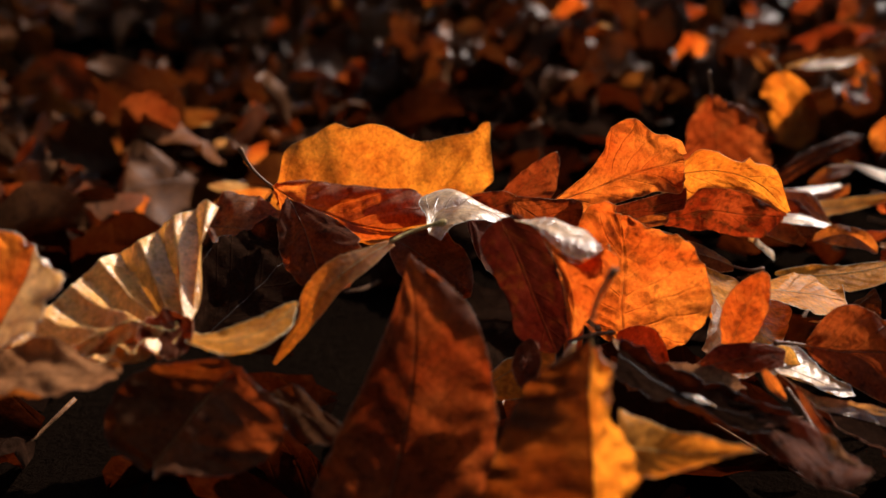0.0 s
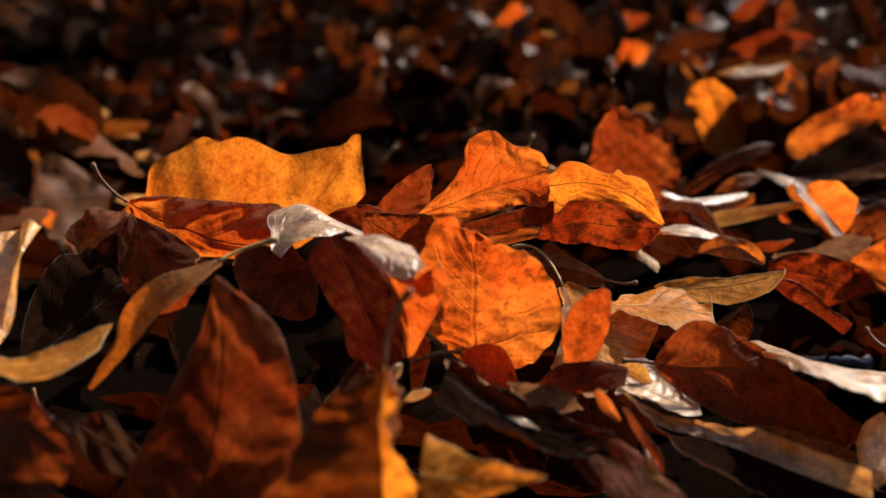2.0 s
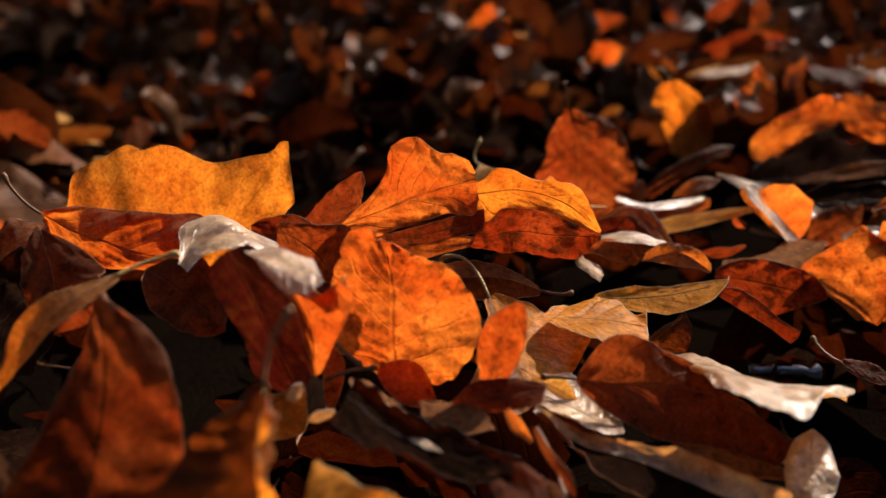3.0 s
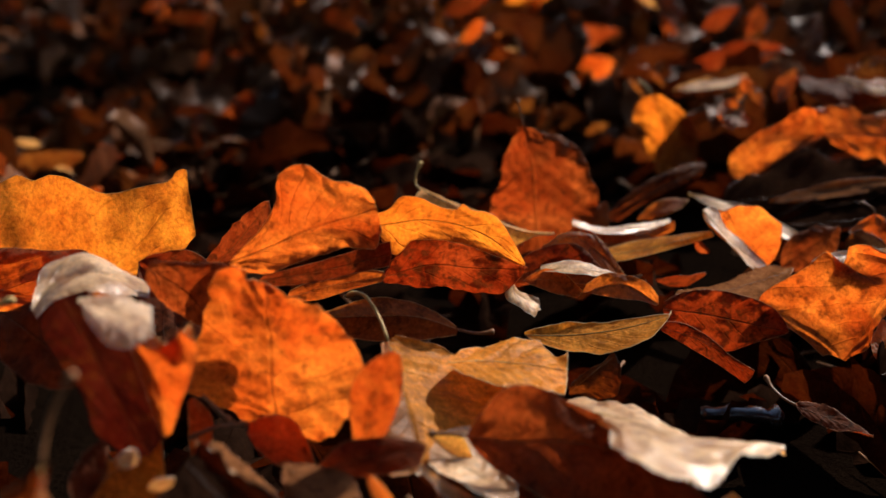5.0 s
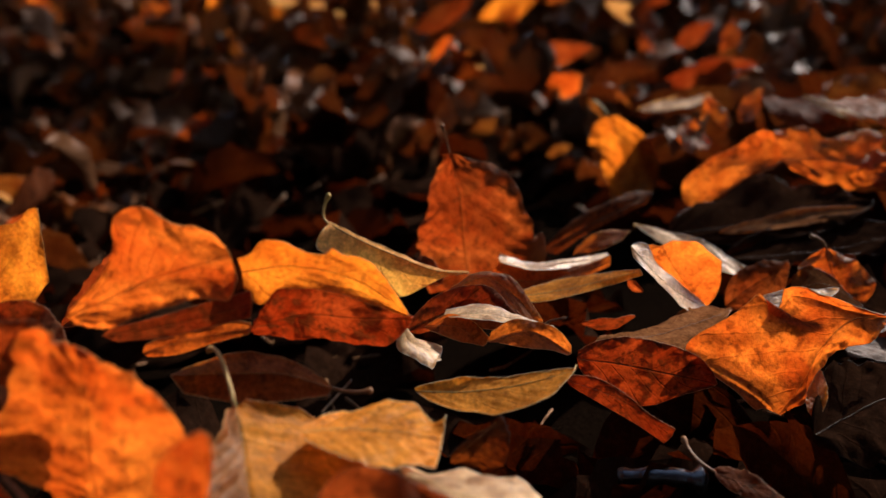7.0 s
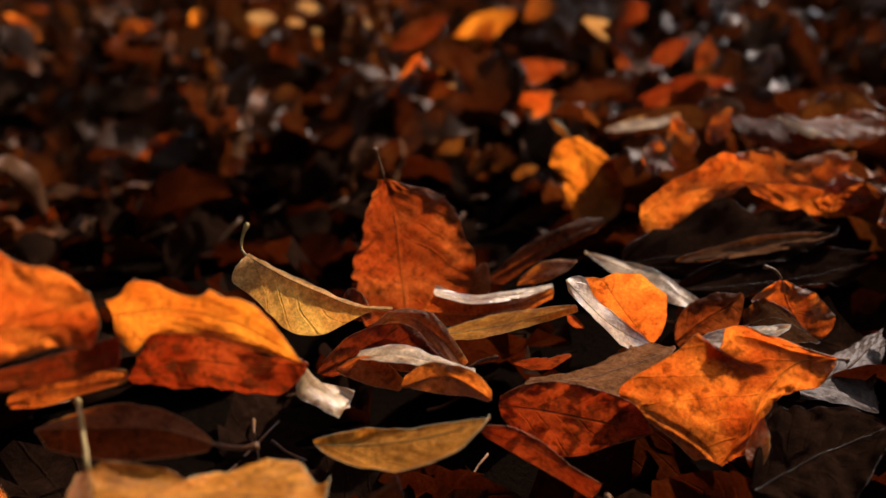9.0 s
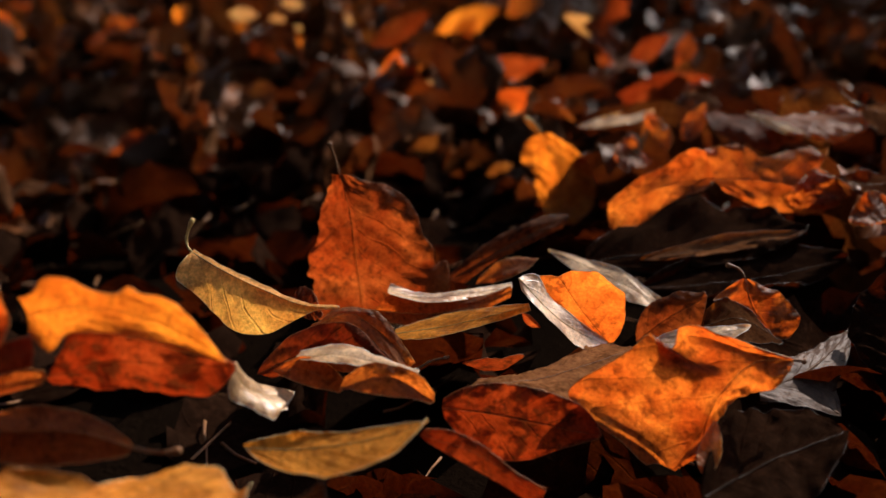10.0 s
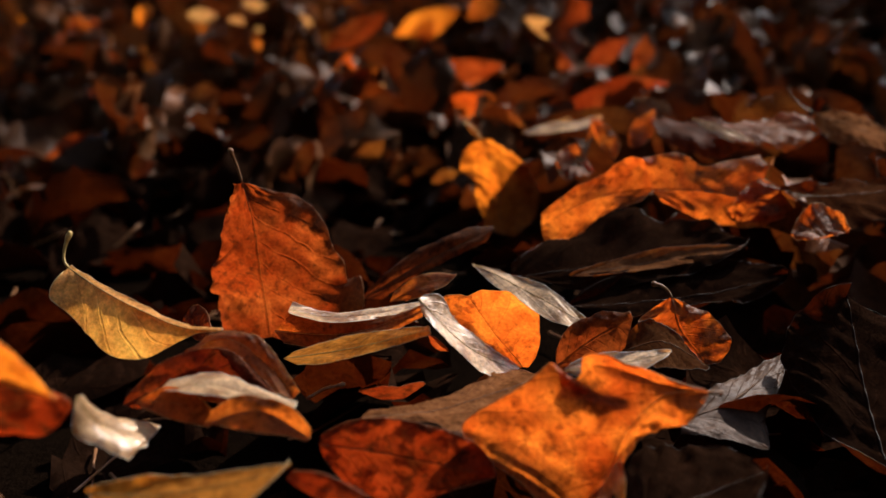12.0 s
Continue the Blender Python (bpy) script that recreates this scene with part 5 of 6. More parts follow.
sheet("tan", "beige leaf lying on the litter", (-0.3048, 0.9200, -0.0051, -138.3, 57.5, 127.0),
      rib=[(0, 39, 0), (0, 78, 0)],
      left=[(-3.5, 5, 0), (-9.5, 28.5, 0), (-8, 55.5, 0), (-2, 76, 0)],
      right=[(3.5, 4, 0), (10, 26, 0), (8.5, 53.5, 0), (2, 75.5, 0)], ns=26, nu=7)
sheet("tan", "dull brown leaf on the litter", (-0.3150, 1.0200, -0.0299, 144.8, 57.9, 59.2),
      rib=[(0, 50, 0), (0, 99.5, 0)],
      left=[(-7, 7.5, 0), (-19.5, 39.5, 0), (-16.5, 73, 0), (-4, 97, 0)],
      right=[(7, 4.5, 0), (20, 30.5, 0), (16.5, 66.5, 0), (4, 95.5, 0)], ns=26, nu=7)
# More small pale leaves added in place of sun glints.
sheet("silver", "small pale leaf added as a sun glint", (-0.2917, 1.0000, 0.0143, -169.1, 63.5, 99.8),
      rib=[(0, 6.5, 0), (0, 13, 0)],
      left=[(-2, 1, 0), (-6, 5.5, 0), (-5, 10, 0), (-1, 12.5, 0)],
      right=[(2, 0.5, 0), (6, 3.5, 0), (5, 8, 0), (1, 12.5, 0)], ns=26, nu=7)
sheet("silver", "small pale leaf added as a sun glint", (-0.2742, 1.0000, 0.0175, -156.8, 62.3, 110.8),
      rib=[(0, 12, 0), (0, 23.5, 0)],
      left=[(-2, 1.5, 0), (-5, 9, 0), (-4.5, 17.5, 0), (-1, 23, 0)],
      right=[(2, 1, 0), (5, 7.5, 0), (4.5, 16, 0), (1, 23, 0)], ns=26, nu=7)
sheet("silver", "small pale leaf added as a sun glint", (-0.2219, 0.9500, 0.0018, -131.2, 54.1, 132.8),
      rib=[(0, 8.5, 0), (0, 16.5, 0)],
      left=[(-2.5, 1, 0), (-7, 6.5, 0), (-6, 12, 0), (-1.5, 16.5, 0)],
      right=[(2.5, 1, 0), (7, 5.5, 0), (6, 11, 0), (1.5, 16, 0)], ns=26, nu=7)
sheet("silver", "small pale leaf added as a sun glint", (-0.2169, 0.9000, -0.0056, -180.0, 62.3, 90.0),
      rib=[(0, 7.5, 0), (0, 14.5, 0)],
      left=[(-2, 1, 0), (-6, 6, 0), (-5, 11, 0), (-1, 14.5, 0)],
      right=[(2, 0.5, 0), (6, 4, 0), (5, 9.5, 0), (1, 14, 0)], ns=26, nu=7)
sheet("silver", "pale leaf tip shining in the sun", (-0.1910, 0.8600, 0.0065, -144.8, 57.5, 120.7),
      rib=[(0, 11, 0), (0, 21.5, 0)],
      left=[(-2.5, 1.5, 0), (-7, 8.5, 0), (-6, 16, 0), (-1.5, 21, 0)],
      right=[(2.5, 1, 0), (7, 7, 0), (6, 14.5, 0), (1.5, 21, 0)], ns=26, nu=7)
sheet("orange", "small orange leaf on the litter", (-0.1572, 0.8200, -0.0019, 122.1, 39.0, 44.9),
      rib=[(0, 12.5, 0), (0, 25, 0)],
      left=[(-2.5, 2, 0), (-7.5, 10.5, 0), (-6.5, 19, 0), (-1.5, 24.5, 0)],
      right=[(2.5, 1, 0), (7.5, 7.5, 0), (6.5, 16.5, 0), (1.5, 24, 0)], ns=26, nu=7)
sheet("silver", "pale leaf edge beside an orange one", (-0.1622, 0.7000, 0.0113, -180.0, 58.2, 90.0),
      rib=[(0, 14.5, 0), (0, 28.5, 0)],
      left=[(-2, 2, 0), (-5, 11, 0), (-4.5, 20.5, 0), (-1, 28, 0)],
      right=[(2, 1.5, 0), (5, 9, 0), (4.5, 19.5, 0), (1, 27.5, 0)], ns=26, nu=7)
sheet("orange", "orange leaf under a pale edge", (-0.1528, 0.6600, 0.0058, 150.3, 51.5, 66.0),
      rib=[(0, 21.5, 0), (0, 43.5, 0)],
      left=[(-3.5, 3.5, 0), (-10.5, 17.5, 0), (-9, 32, 0), (-2, 42.5, 0)],
      right=[(3.5, 1.5, 0), (10.5, 13, 0), (9, 28.5, 0), (2, 41.5, 0)], ns=26, nu=7)
sheet("rust", "orange leaf among dull ones", (-0.1796, 1.5200, -0.0228, -118.6, 54.6, 146.3),
      rib=[(0, 35, 0), (0, 70.5, 0)],
      left=[(-5, 4.5, 0), (-14, 25, 0), (-11.5, 49.5, 0), (-3, 68.5, 0)],
      right=[(5, 4, 0), (14, 24, 0), (12, 49, 0), (3, 68.5, 0)], ns=26, nu=7)
sheet("orange", "dull orange leaf end", (-0.1009, 1.5500, -0.0371, 122.4, 56.6, 37.2),
      rib=[(0, 28.5, 0), (0, 56.5, 0)],
      left=[(-4.5, 3.5, 0), (-12.5, 20.5, 0), (-10.5, 40, 0), (-2.5, 55, 0)],
      right=[(4.5, 3, 0), (12.5, 19.5, 0), (10.5, 39.5, 0), (2.5, 55, 0)], ns=26, nu=7)
# Silver colour along the upper edge stands for light caught there.
sheet(("silver", "dark"), "long brown leaf, upper edge coloured pale as sunlit", (0.1104, 0.3250, 0.0458, -6.7, 10.0, -128.6),
      rib=[(-2, 9.5, -6), (-3.5, 17, -8.5), (-6.5, 27.5, -8.5), (-5.5, 47, -5.5), (-2.5, 62, -3), (0, 84.5, 0)],
      left=[(-3.5, -1, 0.5), (-6.5, 8, -4.5), (-8.5, 15, -7.5), (-11.5, 25.5, -7), (-12, 44.5, -3.5), (-9.5, 60, 0), (-6, 82.5, 2.5)],
      right=[(2, 2.5, -0.5), (9.5, 20.5, -3), (14, 38.5, -4.5), (15, 57, -4), (10.5, 78.5, -2.5)], veinamp=1.2, rough=1.0, veindark=1)
sheet("silver", "pale underside of a folded leaf", (0.1140, 0.3434, 0.0438, -4.7, -1.3, -134.2),
      rib=[(-2.5, 14, -1), (0, 34.5, 0)],
      left=[(-7.5, -3.5, 0), (-14.5, 3.5, 1.5), (-10.5, 15.5, -1), (-3.5, 31, -0.5)],
      right=[(5.5, 5.5, -1), (9.5, 18, 0.5), (7, 29.5, 0)], veinamp=0.3)
sheet("orange", "small orange leaf curling over its neighbours", (0.0609, 0.3409, 0.0521, -51.9, 56.1, -143.6),
      rib=[(-2, 9.5, 0.5), (0, 22, 0)],
      left=[(-3, -0.5, -0.5), (-7.5, 3.5, 0.5), (-9.5, 10, 1), (-6, 16.5, 0.5)],
      right=[(2.5, 3.5, 0.5), (4.5, 12, 0.5), (1.5, 20.5, 0.5)])
sheet("silver", "pale torn bit of a leaf", (0.0372, 0.3000, 0.0635, 120.0, 21.0, 58.2),
      rib=[(0, 3.5, 0), (0, 7, 0)],
      left=[(-1.5, 1, 0), (-4, 4, 0), (-3.5, 6.5, 0), (-1, 7, 0)],
      right=[(1.5, 0, 0), (4, 1, 0), (3.5, 3.5, 0), (1, 6.5, 0)], ns=26, nu=7)
sheet("silver", "pale torn bit of a leaf", (0.0416, 0.3050, 0.0546, 152.5, 43.4, 70.3),
      rib=[(0, 4.5, 0), (0, 9, 0)],
      left=[(-1.5, 1, 0), (-4, 4, 0), (-3.5, 7, 0), (-1, 9, 0)],
      right=[(1.5, 0.5, 0), (4, 2.5, 0), (3.5, 6, 0), (1, 8.5, 0)], ns=26, nu=7)
sheet("cream", "golden ribbed leaf in half shade", (0.0470, 0.2500, 0.0607, 22.0, 37.8, -112.6),
      rib=[(0, 13, -3), (-1, 25, -4), (0, 38.5, 0)],
      left=[(-12.5, -4, -1.5), (-11, 3, -4), (-6, 13.5, -2.5), (-5, 22, -2.5), (-2.5, 30, -2.5), (-0.5, 38, -0.5)],
      right=[(8, 4, -0.5), (7, 11, -3), (3.5, 19.5, -4.5), (1, 28.5, -3), (0.5, 38, 0)], veinamp=2.5)
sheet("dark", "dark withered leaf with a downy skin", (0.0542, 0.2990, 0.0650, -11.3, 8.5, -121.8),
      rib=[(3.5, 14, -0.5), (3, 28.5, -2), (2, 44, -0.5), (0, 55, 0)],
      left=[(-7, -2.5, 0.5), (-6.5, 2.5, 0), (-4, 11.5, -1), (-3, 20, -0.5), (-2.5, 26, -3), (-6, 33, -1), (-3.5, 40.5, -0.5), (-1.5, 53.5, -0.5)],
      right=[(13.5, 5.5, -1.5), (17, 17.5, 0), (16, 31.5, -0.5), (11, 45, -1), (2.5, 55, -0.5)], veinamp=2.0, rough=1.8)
# Brown on one half colours in the shadow below the rim.
sheet(("tan", "brown"), "withered brown leaf with a pale frayed rim", (0.0901, 0.2810, 0.0578, -8.0, 14.1, -142.8),
      rib=[(2.5, 6.5, -1.5), (0.5, 14.5, -2), (-1.5, 20, -2.5), (-1, 29.5, -1), (0, 40.5, 0)],
      left=[(-1, -0.5, -0.5), (-2, 5, -2.5), (-3.5, 11.5, -2), (-5, 16.5, -3), (-6, 23.5, -1.5), (-2.5, 31.5, -2), (-0.5, 40, 0)],
      right=[(4.5, 6, -1), (4, 14.5, -1), (4.5, 20.5, -1.5), (6.5, 27.5, -3), (1.5, 35, -2.5), (0.5, 40, -0.5)], veinamp=1.6, rough=1.4)
sheet("rust", "narrow red edge of a dark leaf", (0.1069, 0.2885, 0.0597, -66.3, 29.1, -172.0),
      rib=[(0, 8, 0), (-1, 17, 0.5), (0, 22, 0)],
      left=[(-0.5, 0.5, 0), (-1, 8, 0), (-2, 17.5, 0), (-0.5, 22, 0)],
      right=[(0.5, 0, 0), (1.5, 8, 0), (0.5, 17, 0.5), (0.5, 22, 0)], veinamp=0.3)
sheet("orange", "small red shred between dark leaves", (0.1000, 0.2996, 0.0599, -61.0, 32.4, -157.6),
      rib=[(0.5, 5, 0), (0, 12, 0)],
      left=[(-1, 0, 0), (-1.5, 5, 0.5), (-0.5, 11.5, 0)],
      right=[(1, 0.5, 0), (2.5, 5, 0), (1, 11.5, 0.5)], veinamp=0.3)
sheet("tan", "tan leaf curling in the shade of the heap", (0.0576, 0.3130, 0.0643, -143.0, -9.3, 29.7),
      rib=[(0, 9.5, -1.5), (0, 20, 0)],
      left=[(-1, 0.5, -0.5), (-5, 7, -0.5), (-7, 15.5, 1)],
      right=[(2.5, 1, 1), (6, 10, 0.5), (9.5, 23, -1.5)], veinamp=0.8)
sheet("tan", "tan leaf below an orange one", (0.0745, 0.3200, 0.0530, -6.0, 5.2, -142.2),
      rib=[(-0.5, 10.5, 0.5), (0, 23, 0)],
      left=[(-1.5, -1.5, 0), (-7.5, 5.5, 0.5), (-11.5, 14, 1), (-8.5, 26, 0)],
      right=[(1.5, 2.5, 0.5), (5, 9, 0.5), (7.5, 16, -0.5)], veinamp=0.8)
sheet("orange", "narrow orange leaf standing on edge", (0.0442, 0.3455, 0.0616, -80.4, 0.5, -175.1),
      rib=[(-3, 6, 0), (-2, 15, -0.5), (0, 24.5, 0)],
      left=[(-1, 0, -0.5), (-5.5, 5.5, 0), (-5.5, 10, -0.5), (-3, 18.5, -0.5), (-0.5, 24.5, 0)],
      right=[(1, 1, 0), (1.5, 9.5, -0.5), (1.5, 16.5, -0.5), (1, 24, 0)], veinamp=0.4)
sheet("pale", "small pale leaf corner under a cream leaf", (0.1145, 0.3432, 0.0485, -47.7, 48.4, -141.8),
      rib=[(-0.5, 7, 0), (0, 15, 0)],
      left=[(-1, 1, 0), (-4.5, 7.5, 0.5), (-0.5, 14.5, -0.5)],
      right=[(0.5, 1, 0), (1.5, 6.5, 0), (1, 13.5, 0)], veinamp=0.3)
# The brown half is coloured for the pleated leaf's shadow on it.
sheet(("umber", "brown"), "tan leaf with a forked yellow midrib", (-0.0587, 0.2700, 0.0746, -41.9, -27.0, 157.7),
      rib=[(1, 10.5, -1), (0.5, 22.5, 0.5), (0, 35, 0)],
      left=[(-1.5, -1, 0), (-12, 1.5, -1), (-21, 4, 0.5), (-23.5, 11, 0), (-17, 25, 0), (-1.5, 34.5, -0.5)],
      right=[(3, 0.5, -0.5), (11.5, 7, 0), (19, 14.5, 0), (21.5, 25.5, 1), (16, 35, -0.5), (0.5, 36, -0.5)], veinamp=1.5, ribpale=1)
sheet("rust", "small red shred of leaf in a gap", (0.2408, 0.5600, 0.0400, -128.1, 31.8, 123.9),
      rib=[(0, 5, 0), (0, 10, 0)],
      left=[(-1, 0.5, 0), (-3.5, 2.5, 0), (-3, 6.5, 0), (-0.5, 9.5, 0)],
      right=[(1, 1, 0), (3.5, 4.5, 0), (3, 8, 0), (0.5, 10, 0)], ns=26, nu=7)
sheet("red", "small torn red leaf in a dark gap", (0.2160, 0.5300, 0.0307, 172.2, 50.0, 84.0),
      rib=[(1.5, 12, 1), (0, 24, 0)],
      left=[(-1.5, 1.5, 0.5), (-4, 8.5, 1), (-3, 16.5, 1), (-1, 23.5, 0)],
      right=[(2, 1.5, 0.5), (6.5, 8.5, 1), (5.5, 17, 1), (1, 23.5, 0)], ns=26, nu=7)


def twig(label, knots, radius, material=STALK):
    """A bare bit of twig through a few knots, with a bud at its end."""
    k = np.linspace(0, 1, 12)
    path = np.stack([np.interp(k, np.linspace(0, 1, len(knots)), [p[i] for p in knots]) for i in range(3)], axis=1)
    path[1:-1] = (path[:-2] + path[1:-1] * 2 + path[2:]) / 4
    radii = radius * (1 + 0.15 * np.sin(k * 21))
    radii[-2:] = radius * np.array((1.7, 0.9))
    v, q = tube(path, radii, 7)
    thing = tagged(new("twig"), label, "twig")
    new("stem", mesh_from("stem", v, q, material)).parent = thing


twig("thin brown twig caught between leaves", [(0.0438, 0.3399, 0.0514), (0.0521, 0.3408, 0.0545), (0.0609, 0.3436, 0.0539)], 0.0007)
twig("short dark twig lying on an orange leaf", [(0.0466, 0.3491, 0.0605), (0.0503, 0.3471, 0.0578), (0.0557, 0.3429, 0.0549)], 0.0008)
twig("bare curved stalk sticking out of the litter", [(0.1094, 0.3032, 0.0519), (0.1128, 0.2965, 0.0476), (0.1153, 0.2788, 0.0417)], 0.0006)
twig("short pale stalk on the litter", [(0.1978, 0.5316, 0.0277), (0.2039, 0.5345, 0.0303), (0.2112, 0.5368, 0.0308)], 0.0006)

WET = stalk_material("wet_black_wood", (0.02, 0.016, 0.014), 0.22, 0.6)
twig("short wet black twig lying in the shade", [(0.222, 0.4555, -0.003), (0.237, 0.453, -0.001), (0.254, 0.4515, -0.003)], 0.0036, WET)

# ---- litter round the heap ----
rng = np.random.RandomState(4)
SHAPES = []
for i in range(16):
    half = rng.uniform(0.3, 0.42)
    fold, curl = rng.uniform(-0.4, 1.1), rng.uniform(-0.4, 0.4)
    lv = (-half * math.cos(fold), 0.08, half * math.sin(fold) + 0.02)
    rv = (half * math.cos(fold + 0.3), 0.08, half * math.sin(fold + 0.3))
    P, uv = blade(1.0, (rng.uniform(-.08, .08), 0, rng.uniform(-.26, .26)), lv, rv, 300 + i, cup=curl, rough=1.6, veinamp=0.0, ns=12, nu=3, wide=rng.uniform(.4, .52))
    SHAPES.append((P.reshape(-1, 3), uv.reshape(-1, 2)))
FACES = grid_faces(13, 7)
ROD = tube([(0, -0.22, 0.05), (0.01, -0.1, 0.015), (0, 0, 0), (0, 0.4, 0.0)], [0.011, 0.009, 0.008, 0.005], 5)


def lie(x, y, low, high, steep):
    """A pose on the litter at x, y."""
    tilt = rng.normal(0, steep)
    roll = rng.normal(0, steep)
    size = rng.uniform(0.058, 0.1)
    z = float(rise(x, y)) + rng.uniform(low, high) + 0.35 * size * abs(math.sin(radians(tilt)))
    return pose(x, y, z, tilt, roll, rng.uniform(0, 360)), size


near_meshes = [mesh_from("blade", v * 0.06, FACES, LEAF[k], uv) for k, (v, uv) in zip(("mixed", "umber", "rust", "brown") * 4, SHAPES)]
# Near-black blades that stand in for shade among the leaves.
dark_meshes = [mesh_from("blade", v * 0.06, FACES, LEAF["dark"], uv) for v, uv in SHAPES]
rod_mesh = mesh_from("stalk", ROD[0] * 0.06, ROD[1], STALK)


def in_heap(x, y):
    return (-0.28 < x < 0.5 and 0.12 < y < 0.75)


placed = 0
while placed < 120:
    x, y = rng.uniform(-0.6, 0.95), rng.uniform(0.15, 1.45)
    if abs(x - 0.12) > 0.28 + 0.42 * y:
        continue
    if -0.3 < x < 0.34 and y < 0.9 - 0.35 * (x < -0.1):
        continue
    low, high, steep = (0.0, 0.006, 14) if in_heap(x, y) else (0.004, 0.026, 28)
    m, size = lie(x, y, low, high, steep)
    thing = tagged(new("fallen_leaf"), "dry brown fallen beech leaf lying on the wood floor", "leaf", "leaves of the litter")
    thing.matrix_world = m @ Matrix.Scale(size / 0.06, 4)
    # Nearer leaves mostly take the near-black blades, in place of shade.
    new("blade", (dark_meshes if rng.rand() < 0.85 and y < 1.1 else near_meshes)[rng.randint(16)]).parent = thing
    new("stalk", rod_mesh).parent = thing
    placed += 1

# Near-black leaves fill the gaps where the heap's shade lies.
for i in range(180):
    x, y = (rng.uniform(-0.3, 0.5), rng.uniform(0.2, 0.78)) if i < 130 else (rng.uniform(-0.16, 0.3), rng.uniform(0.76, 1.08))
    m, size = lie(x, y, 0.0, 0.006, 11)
    thing = tagged(new("fallen_leaf"), "beech leaf coloured near black for the heap's shade", "leaf", "leaves of the litter")
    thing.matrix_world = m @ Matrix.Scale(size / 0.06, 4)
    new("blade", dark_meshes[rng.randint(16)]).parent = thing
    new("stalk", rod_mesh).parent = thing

bright_meshes = [mesh_from("blade", v * 0.06, FACES, LEAF[k], uv) for k, (v, uv) in zip(("orange", "gold", "rust", "umber") * 4, SHAPES)]
for i in range(90):
    patch = (-0.75, 0.5, 2.1, 3.0) if i < 46 else (-0.42, 0.08, 1.5, 1.95) if i > 75 else (-0.62, -0.28, 1.15, 1.55) if i < 62 else (-0.34, -0.13, 0.62, 0.95)
    x, y = rng.uniform(*patch[:2]), rng.uniform(*patch[2:])
    m, size = lie(x, y, 0.01, 0.03, 42)
    thing = tagged(new("fallen_leaf"), "orange fallen beech leaf propped up in the litter", "leaf", "leaves of the litter")
    thing.matrix_world = m @ Matrix.Scale(size / 0.06, 4)
    new("blade", bright_meshes[rng.randint(16)]).parent = thing
    new("stalk", rod_mesh).parent = thing

verts, faces, coords, base = [], [], [], 0
for i in range(9000):
    if i < 1500:
        x, y = rng.uniform(-0.7, 1.0), rng.uniform(0.0, 1.3)
    elif i < 4900:
        y = rng.uniform(0.7, 3.6)
        x = rng.uniform(-0.9, 1.3) * (0.5 + 0.5 * y)
    else:
        x, y = rng.uniform(-3, 4), rng.uniform(-1, 5)
    if -0.35 < x < 0.5 and 0.1 < y < 0.78:
        continue
    if 0.64 < y < 1.05 and x < 0.28 and (i % 3 or x > -0.14):
        continue
    if 0.17 < x < 0.4 and 0.7 < y < 0.9:
        continue
    if in_heap(x, y):
        low, high, steep = -0.004, 0.003, 9
    else:
        low, high, steep = -0.004, 0.03, 34
    m, size = lie(x, y, low, high, steep)
    v, uv = SHAPES[rng.randint(16)]
    R = np.array(m.to_3x3())
    verts.append(v * size @ R.T + np.array(m.translation))
    coords.append(uv)
    faces.append(FACES + base)
    base += len(v)
P, uv = blade(1.0, (0.03, 0, 0.08), (-0.34, 0.08, 0.1), (0.32, 0.08, 0.14), 411, cup=0.1, rough=1.5, veinamp=0.0, ns=5, nu=1)
plain, plain_uv, plain_faces = P.reshape(-1, 3), uv.reshape(-1, 2), grid_faces(6, 3)
for i in range(26000):
    x, y = rng.uniform(-6, 7), rng.uniform(-6, 8)
    if (y > 0 and abs(x - 0.15) < 0.35 + 0.75 * y) and y < 4.6:
        continue
    if -0.35 < x < 0.6 and -0.2 < y < 0.6:
        continue
    m, size = lie(min(max(x, -3), 4), min(max(y, -1), 5), 0.002, 0.03, 26)
    R = np.array(m.to_3x3())
    verts.append(plain * size @ R.T + np.array((x, y, m.translation[2])))
    coords.append(plain_uv)
    faces.append(plain_faces + base)
    base += len(plain)
litter = new("leaf_litter", mesh_from("leaf_litter", np.concatenate(verts), np.concatenate(faces), LEAF["mixed"], np.concatenate(coords)))
tagged(litter, "deep layer of dry brown and orange beech leaves", "leaf litter", kind="stuff")


# ---- unseen beeches added round the place, whose crowns shade it ----
def crown_mesh(name, boughs, seed, spray=1.0):
    """Loose leaves in clumps round the ends of boughs; each bough: centre, radii, number of leaves."""
    r = np.random.RandomState(seed)
    vs, fs, us, k = [], [], [], 0
    for centre, radii, number in boughs:
        for _ in range(number):
            d = r.normal(size=3)
            d = d / np.linalg.norm(d) * r.rand() ** 0.45
            p = np.array(centre) + d * np.array(radii)
            R = np.array(Euler(r.uniform(0, 6.28, 3)).to_matrix())
            s = r.uniform(0.06, 0.11) * spray
            q = np.array([(0, 0, 0), (-0.34, 0.45, 0.08), (0, 1, 0), (0.34, 0.45, 0.08)]) * s @ R.T + p
            vs.append(q)
            us.append(np.array([(0.5, 0), (0, 0.45), (0.5, 1), (1, 0.45)]))
            fs.append((k, k + 1, k + 2))
            fs.append((k, k + 2, k + 3))
            k += 4
    return mesh_from(name, np.concatenate(vs), fs, LEAF["mixed"], np.concatenate(us), smooth=False)


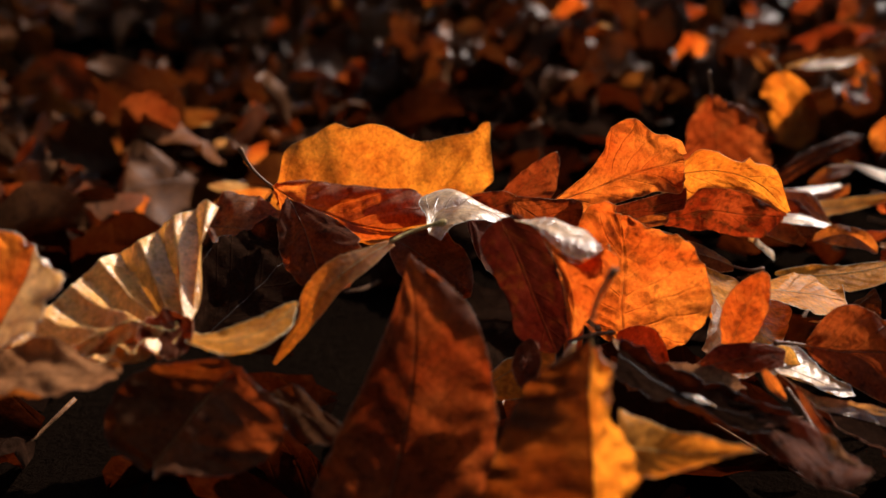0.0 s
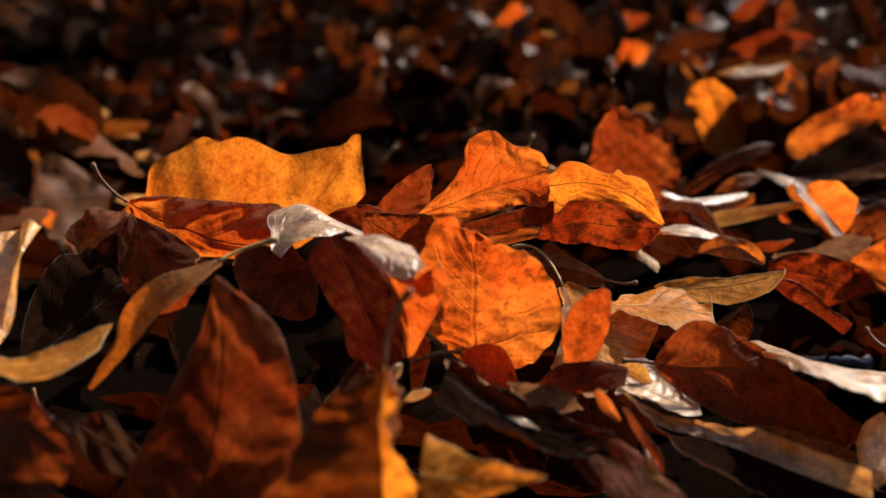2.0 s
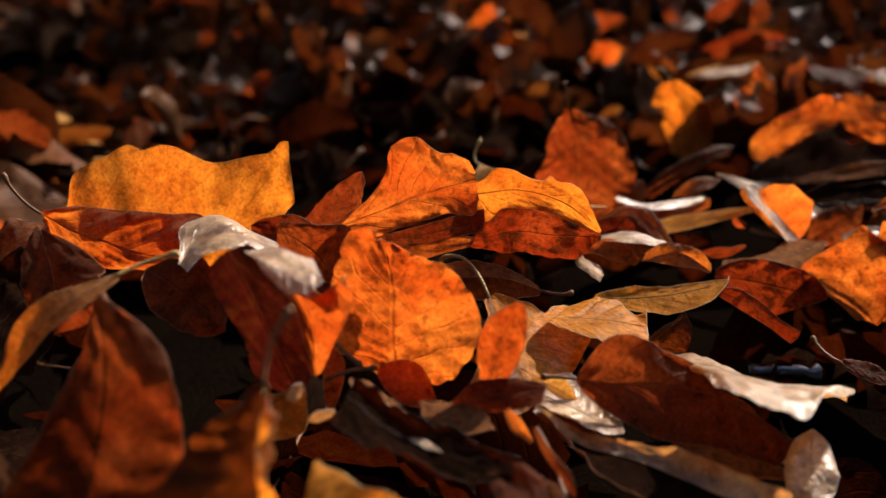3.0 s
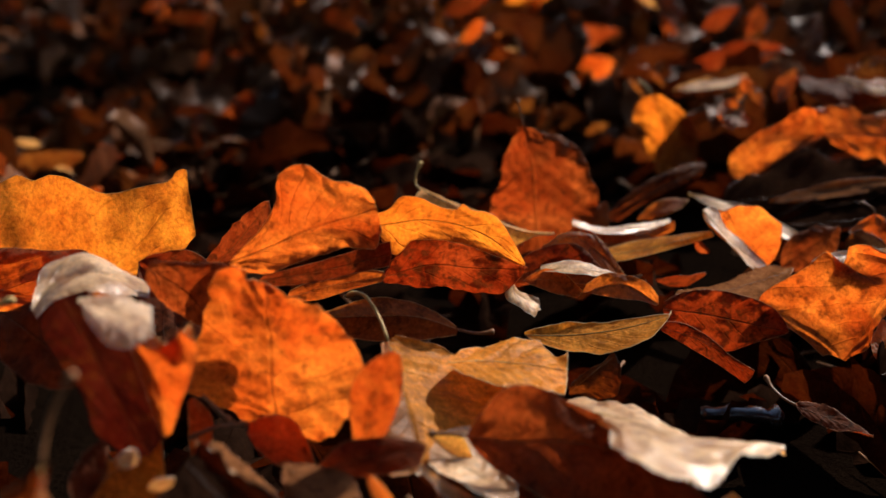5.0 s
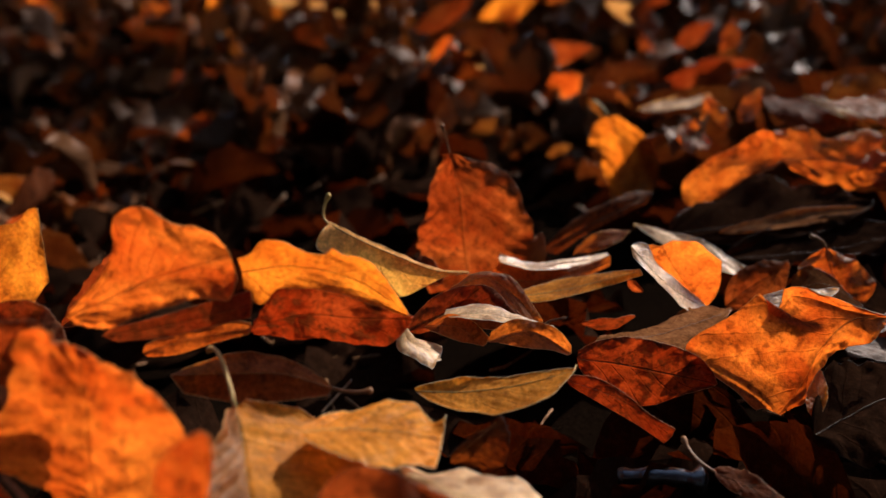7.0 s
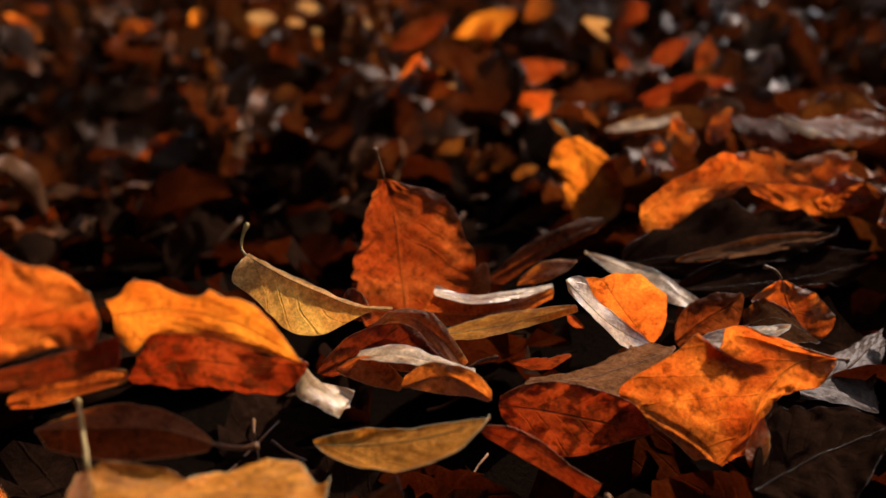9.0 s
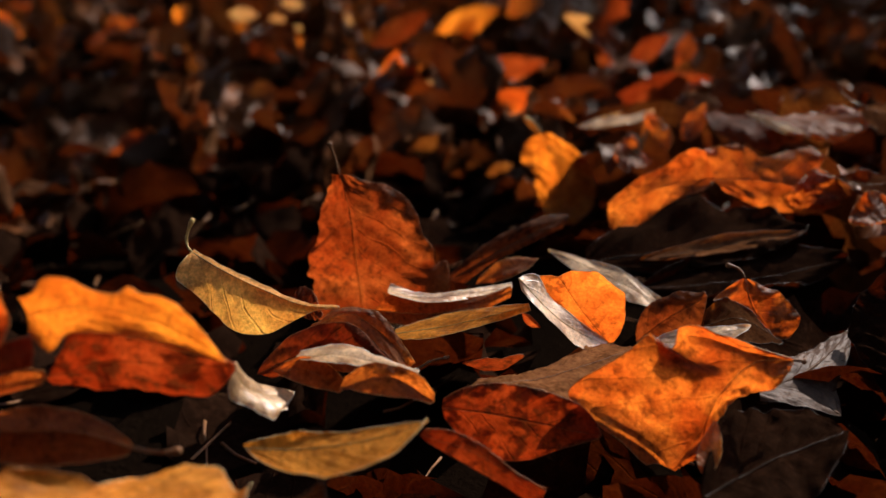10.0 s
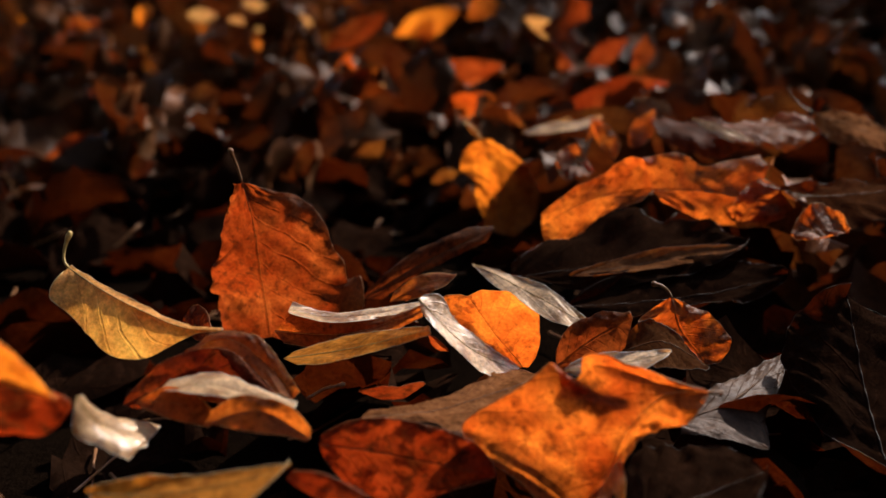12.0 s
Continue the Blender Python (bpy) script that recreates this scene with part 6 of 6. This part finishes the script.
def bark_material():
    m, nt, out, add = nodes("grey_bark")
    pos = add("TexCoord").outputs["Object"]
    n = add("TexNoise", pos, slots={2: 6.0, 3: 7.0, 4: 0.65}).outputs[0]
    ramp = add("ValToRGB", n)
    ramp.color_ramp.elements[0].color = (0.05, 0.045, 0.038, 1)
    ramp.color_ramp.elements[1].color = (0.17, 0.155, 0.13, 1)
    bump = add("Bump", slots={"Strength": 0.6, "Distance": 0.02, "Height": n}).outputs[0]
    p = add("BsdfPrincipled", slots={"Base Color": ramp.outputs[0], "Roughness": 0.85, "Normal": bump})
    nt.links.new(p.outputs[0], out.inputs[0])
    return m


BARK = bark_material()


def foot(x, y):
    return float(rise(min(max(x, -3), 4), min(max(y, -1), 5))) - 0.05


def tree(x, y, height, girth, boughs, seed, label, spray=1.0):
    """A beech added out of view: trunk, a limb to each bough, and a crown of loose leaves."""
    r = np.random.RandomState(seed)
    thing = tagged(new("beech_tree"), label, "tree", "trees round the clearing")
    thing.matrix_world = pose(x, y, foot(x, y))
    k = np.linspace(0, 1, 14)
    path = np.stack([0.12 * np.sin(3 * k + seed), 0.12 * np.cos(2.2 * k + seed) - 0.12 * math.cos(seed), k * height], axis=1)
    v, q = tube(path, girth * (1.0 + 0.5 * np.exp(-k * 18)) * (1 - 0.85 * k), 14)
    new("trunk", mesh_from("trunk", v, q, BARK)).parent = thing
    for centre, radii, number in boughs:
        i = int(np.clip(np.searchsorted(path[:, 2], centre[2] - 0.6), 2, 12))
        a0, a2 = path[i], np.array(centre)
        a1 = (a0 + a2) / 2 + np.array((0, 0, 0.35))
        g = np.linspace(0, 1, 9)[:, None]
        v, q = tube((1 - g) ** 2 * a0 + 2 * g * (1 - g) * a1 + g ** 2 * a2, girth * 0.3 * (1 - 0.85 * g[:, 0]), 8)
        new("limb", mesh_from("limb", v, q, BARK)).parent = thing
    new("crown", crown_mesh("crown", boughs, seed, spray)).parent = thing
    return thing


def sunward(x, y, z, d):
    """The place d metres towards the sun from x, y, z."""
    e, a = radians(SUN_ELEVATION), radians(SUN_AZIMUTH)
    return (x + d * math.sin(a) * math.cos(e), y + d * math.cos(a) * math.cos(e), z + d * math.sin(e))


def shade_boughs(tx, ty, spots):
    out = []
    for x, y, d, radii, number in spots:
        p = sunward(x, y, 0.02, d)
        out.append(((p[0] - tx, p[1] - ty, p[2] - foot(tx, ty)), radii, number))
    return out


# Tree added out of view only to hold the boughs that cast SHADE.
tx, ty = 6.5, 5.5
tree(tx, ty, 7.0, 0.17, shade_boughs(tx, ty, SHADE) + [((1.4, -0.9, 4.2), (1.3, 1.2, 0.9), 500), ((2.2, -0.6, 5.2), (1.2, 1.2, 1.0), 500), ((1.6, -0.6, 6.6), (1.4, 1.4, 1.0), 600)], 5,
     "added unseen beech whose low boughs shade the litter")
# Ring of added trees, all out of view, that blocks skylight but not the sun.
wood = None
rw = np.random.RandomState(12)
for i in range(22):
    az = radians(360 / 22 * i + rw.uniform(-5, 5))
    off = (math.degrees(az) - SUN_AZIMUTH + 180) % 360 - 180
    if abs(off) < 27:
        continue
    far = rw.uniform(7.0, 11.0)
    x, y = far * math.sin(az), far * math.cos(az)
    if wood is None:
        low = [((rw.uniform(-1.4, 1.4), rw.uniform(-1.4, 1.4), h), (1.5, 1.5, 0.9), 420) for h in (1.0, 1.9, 2.8, 3.8, 4.8, 5.8, 6.8)] + [((rw.uniform(-3, 3), rw.uniform(-3, 3), h), (3.4, 3.4, 1.0), 900) for h in (7.6, 8.6, 9.6)]
        wood = tree(x, y, 10.5, 0.17, low, 21, "added unseen beech that screens off skylight", spray=3.2)
    else:
        copy_thing(wood, pose(x, y, foot(x, y), 0, 0, rw.uniform(0, 360)))
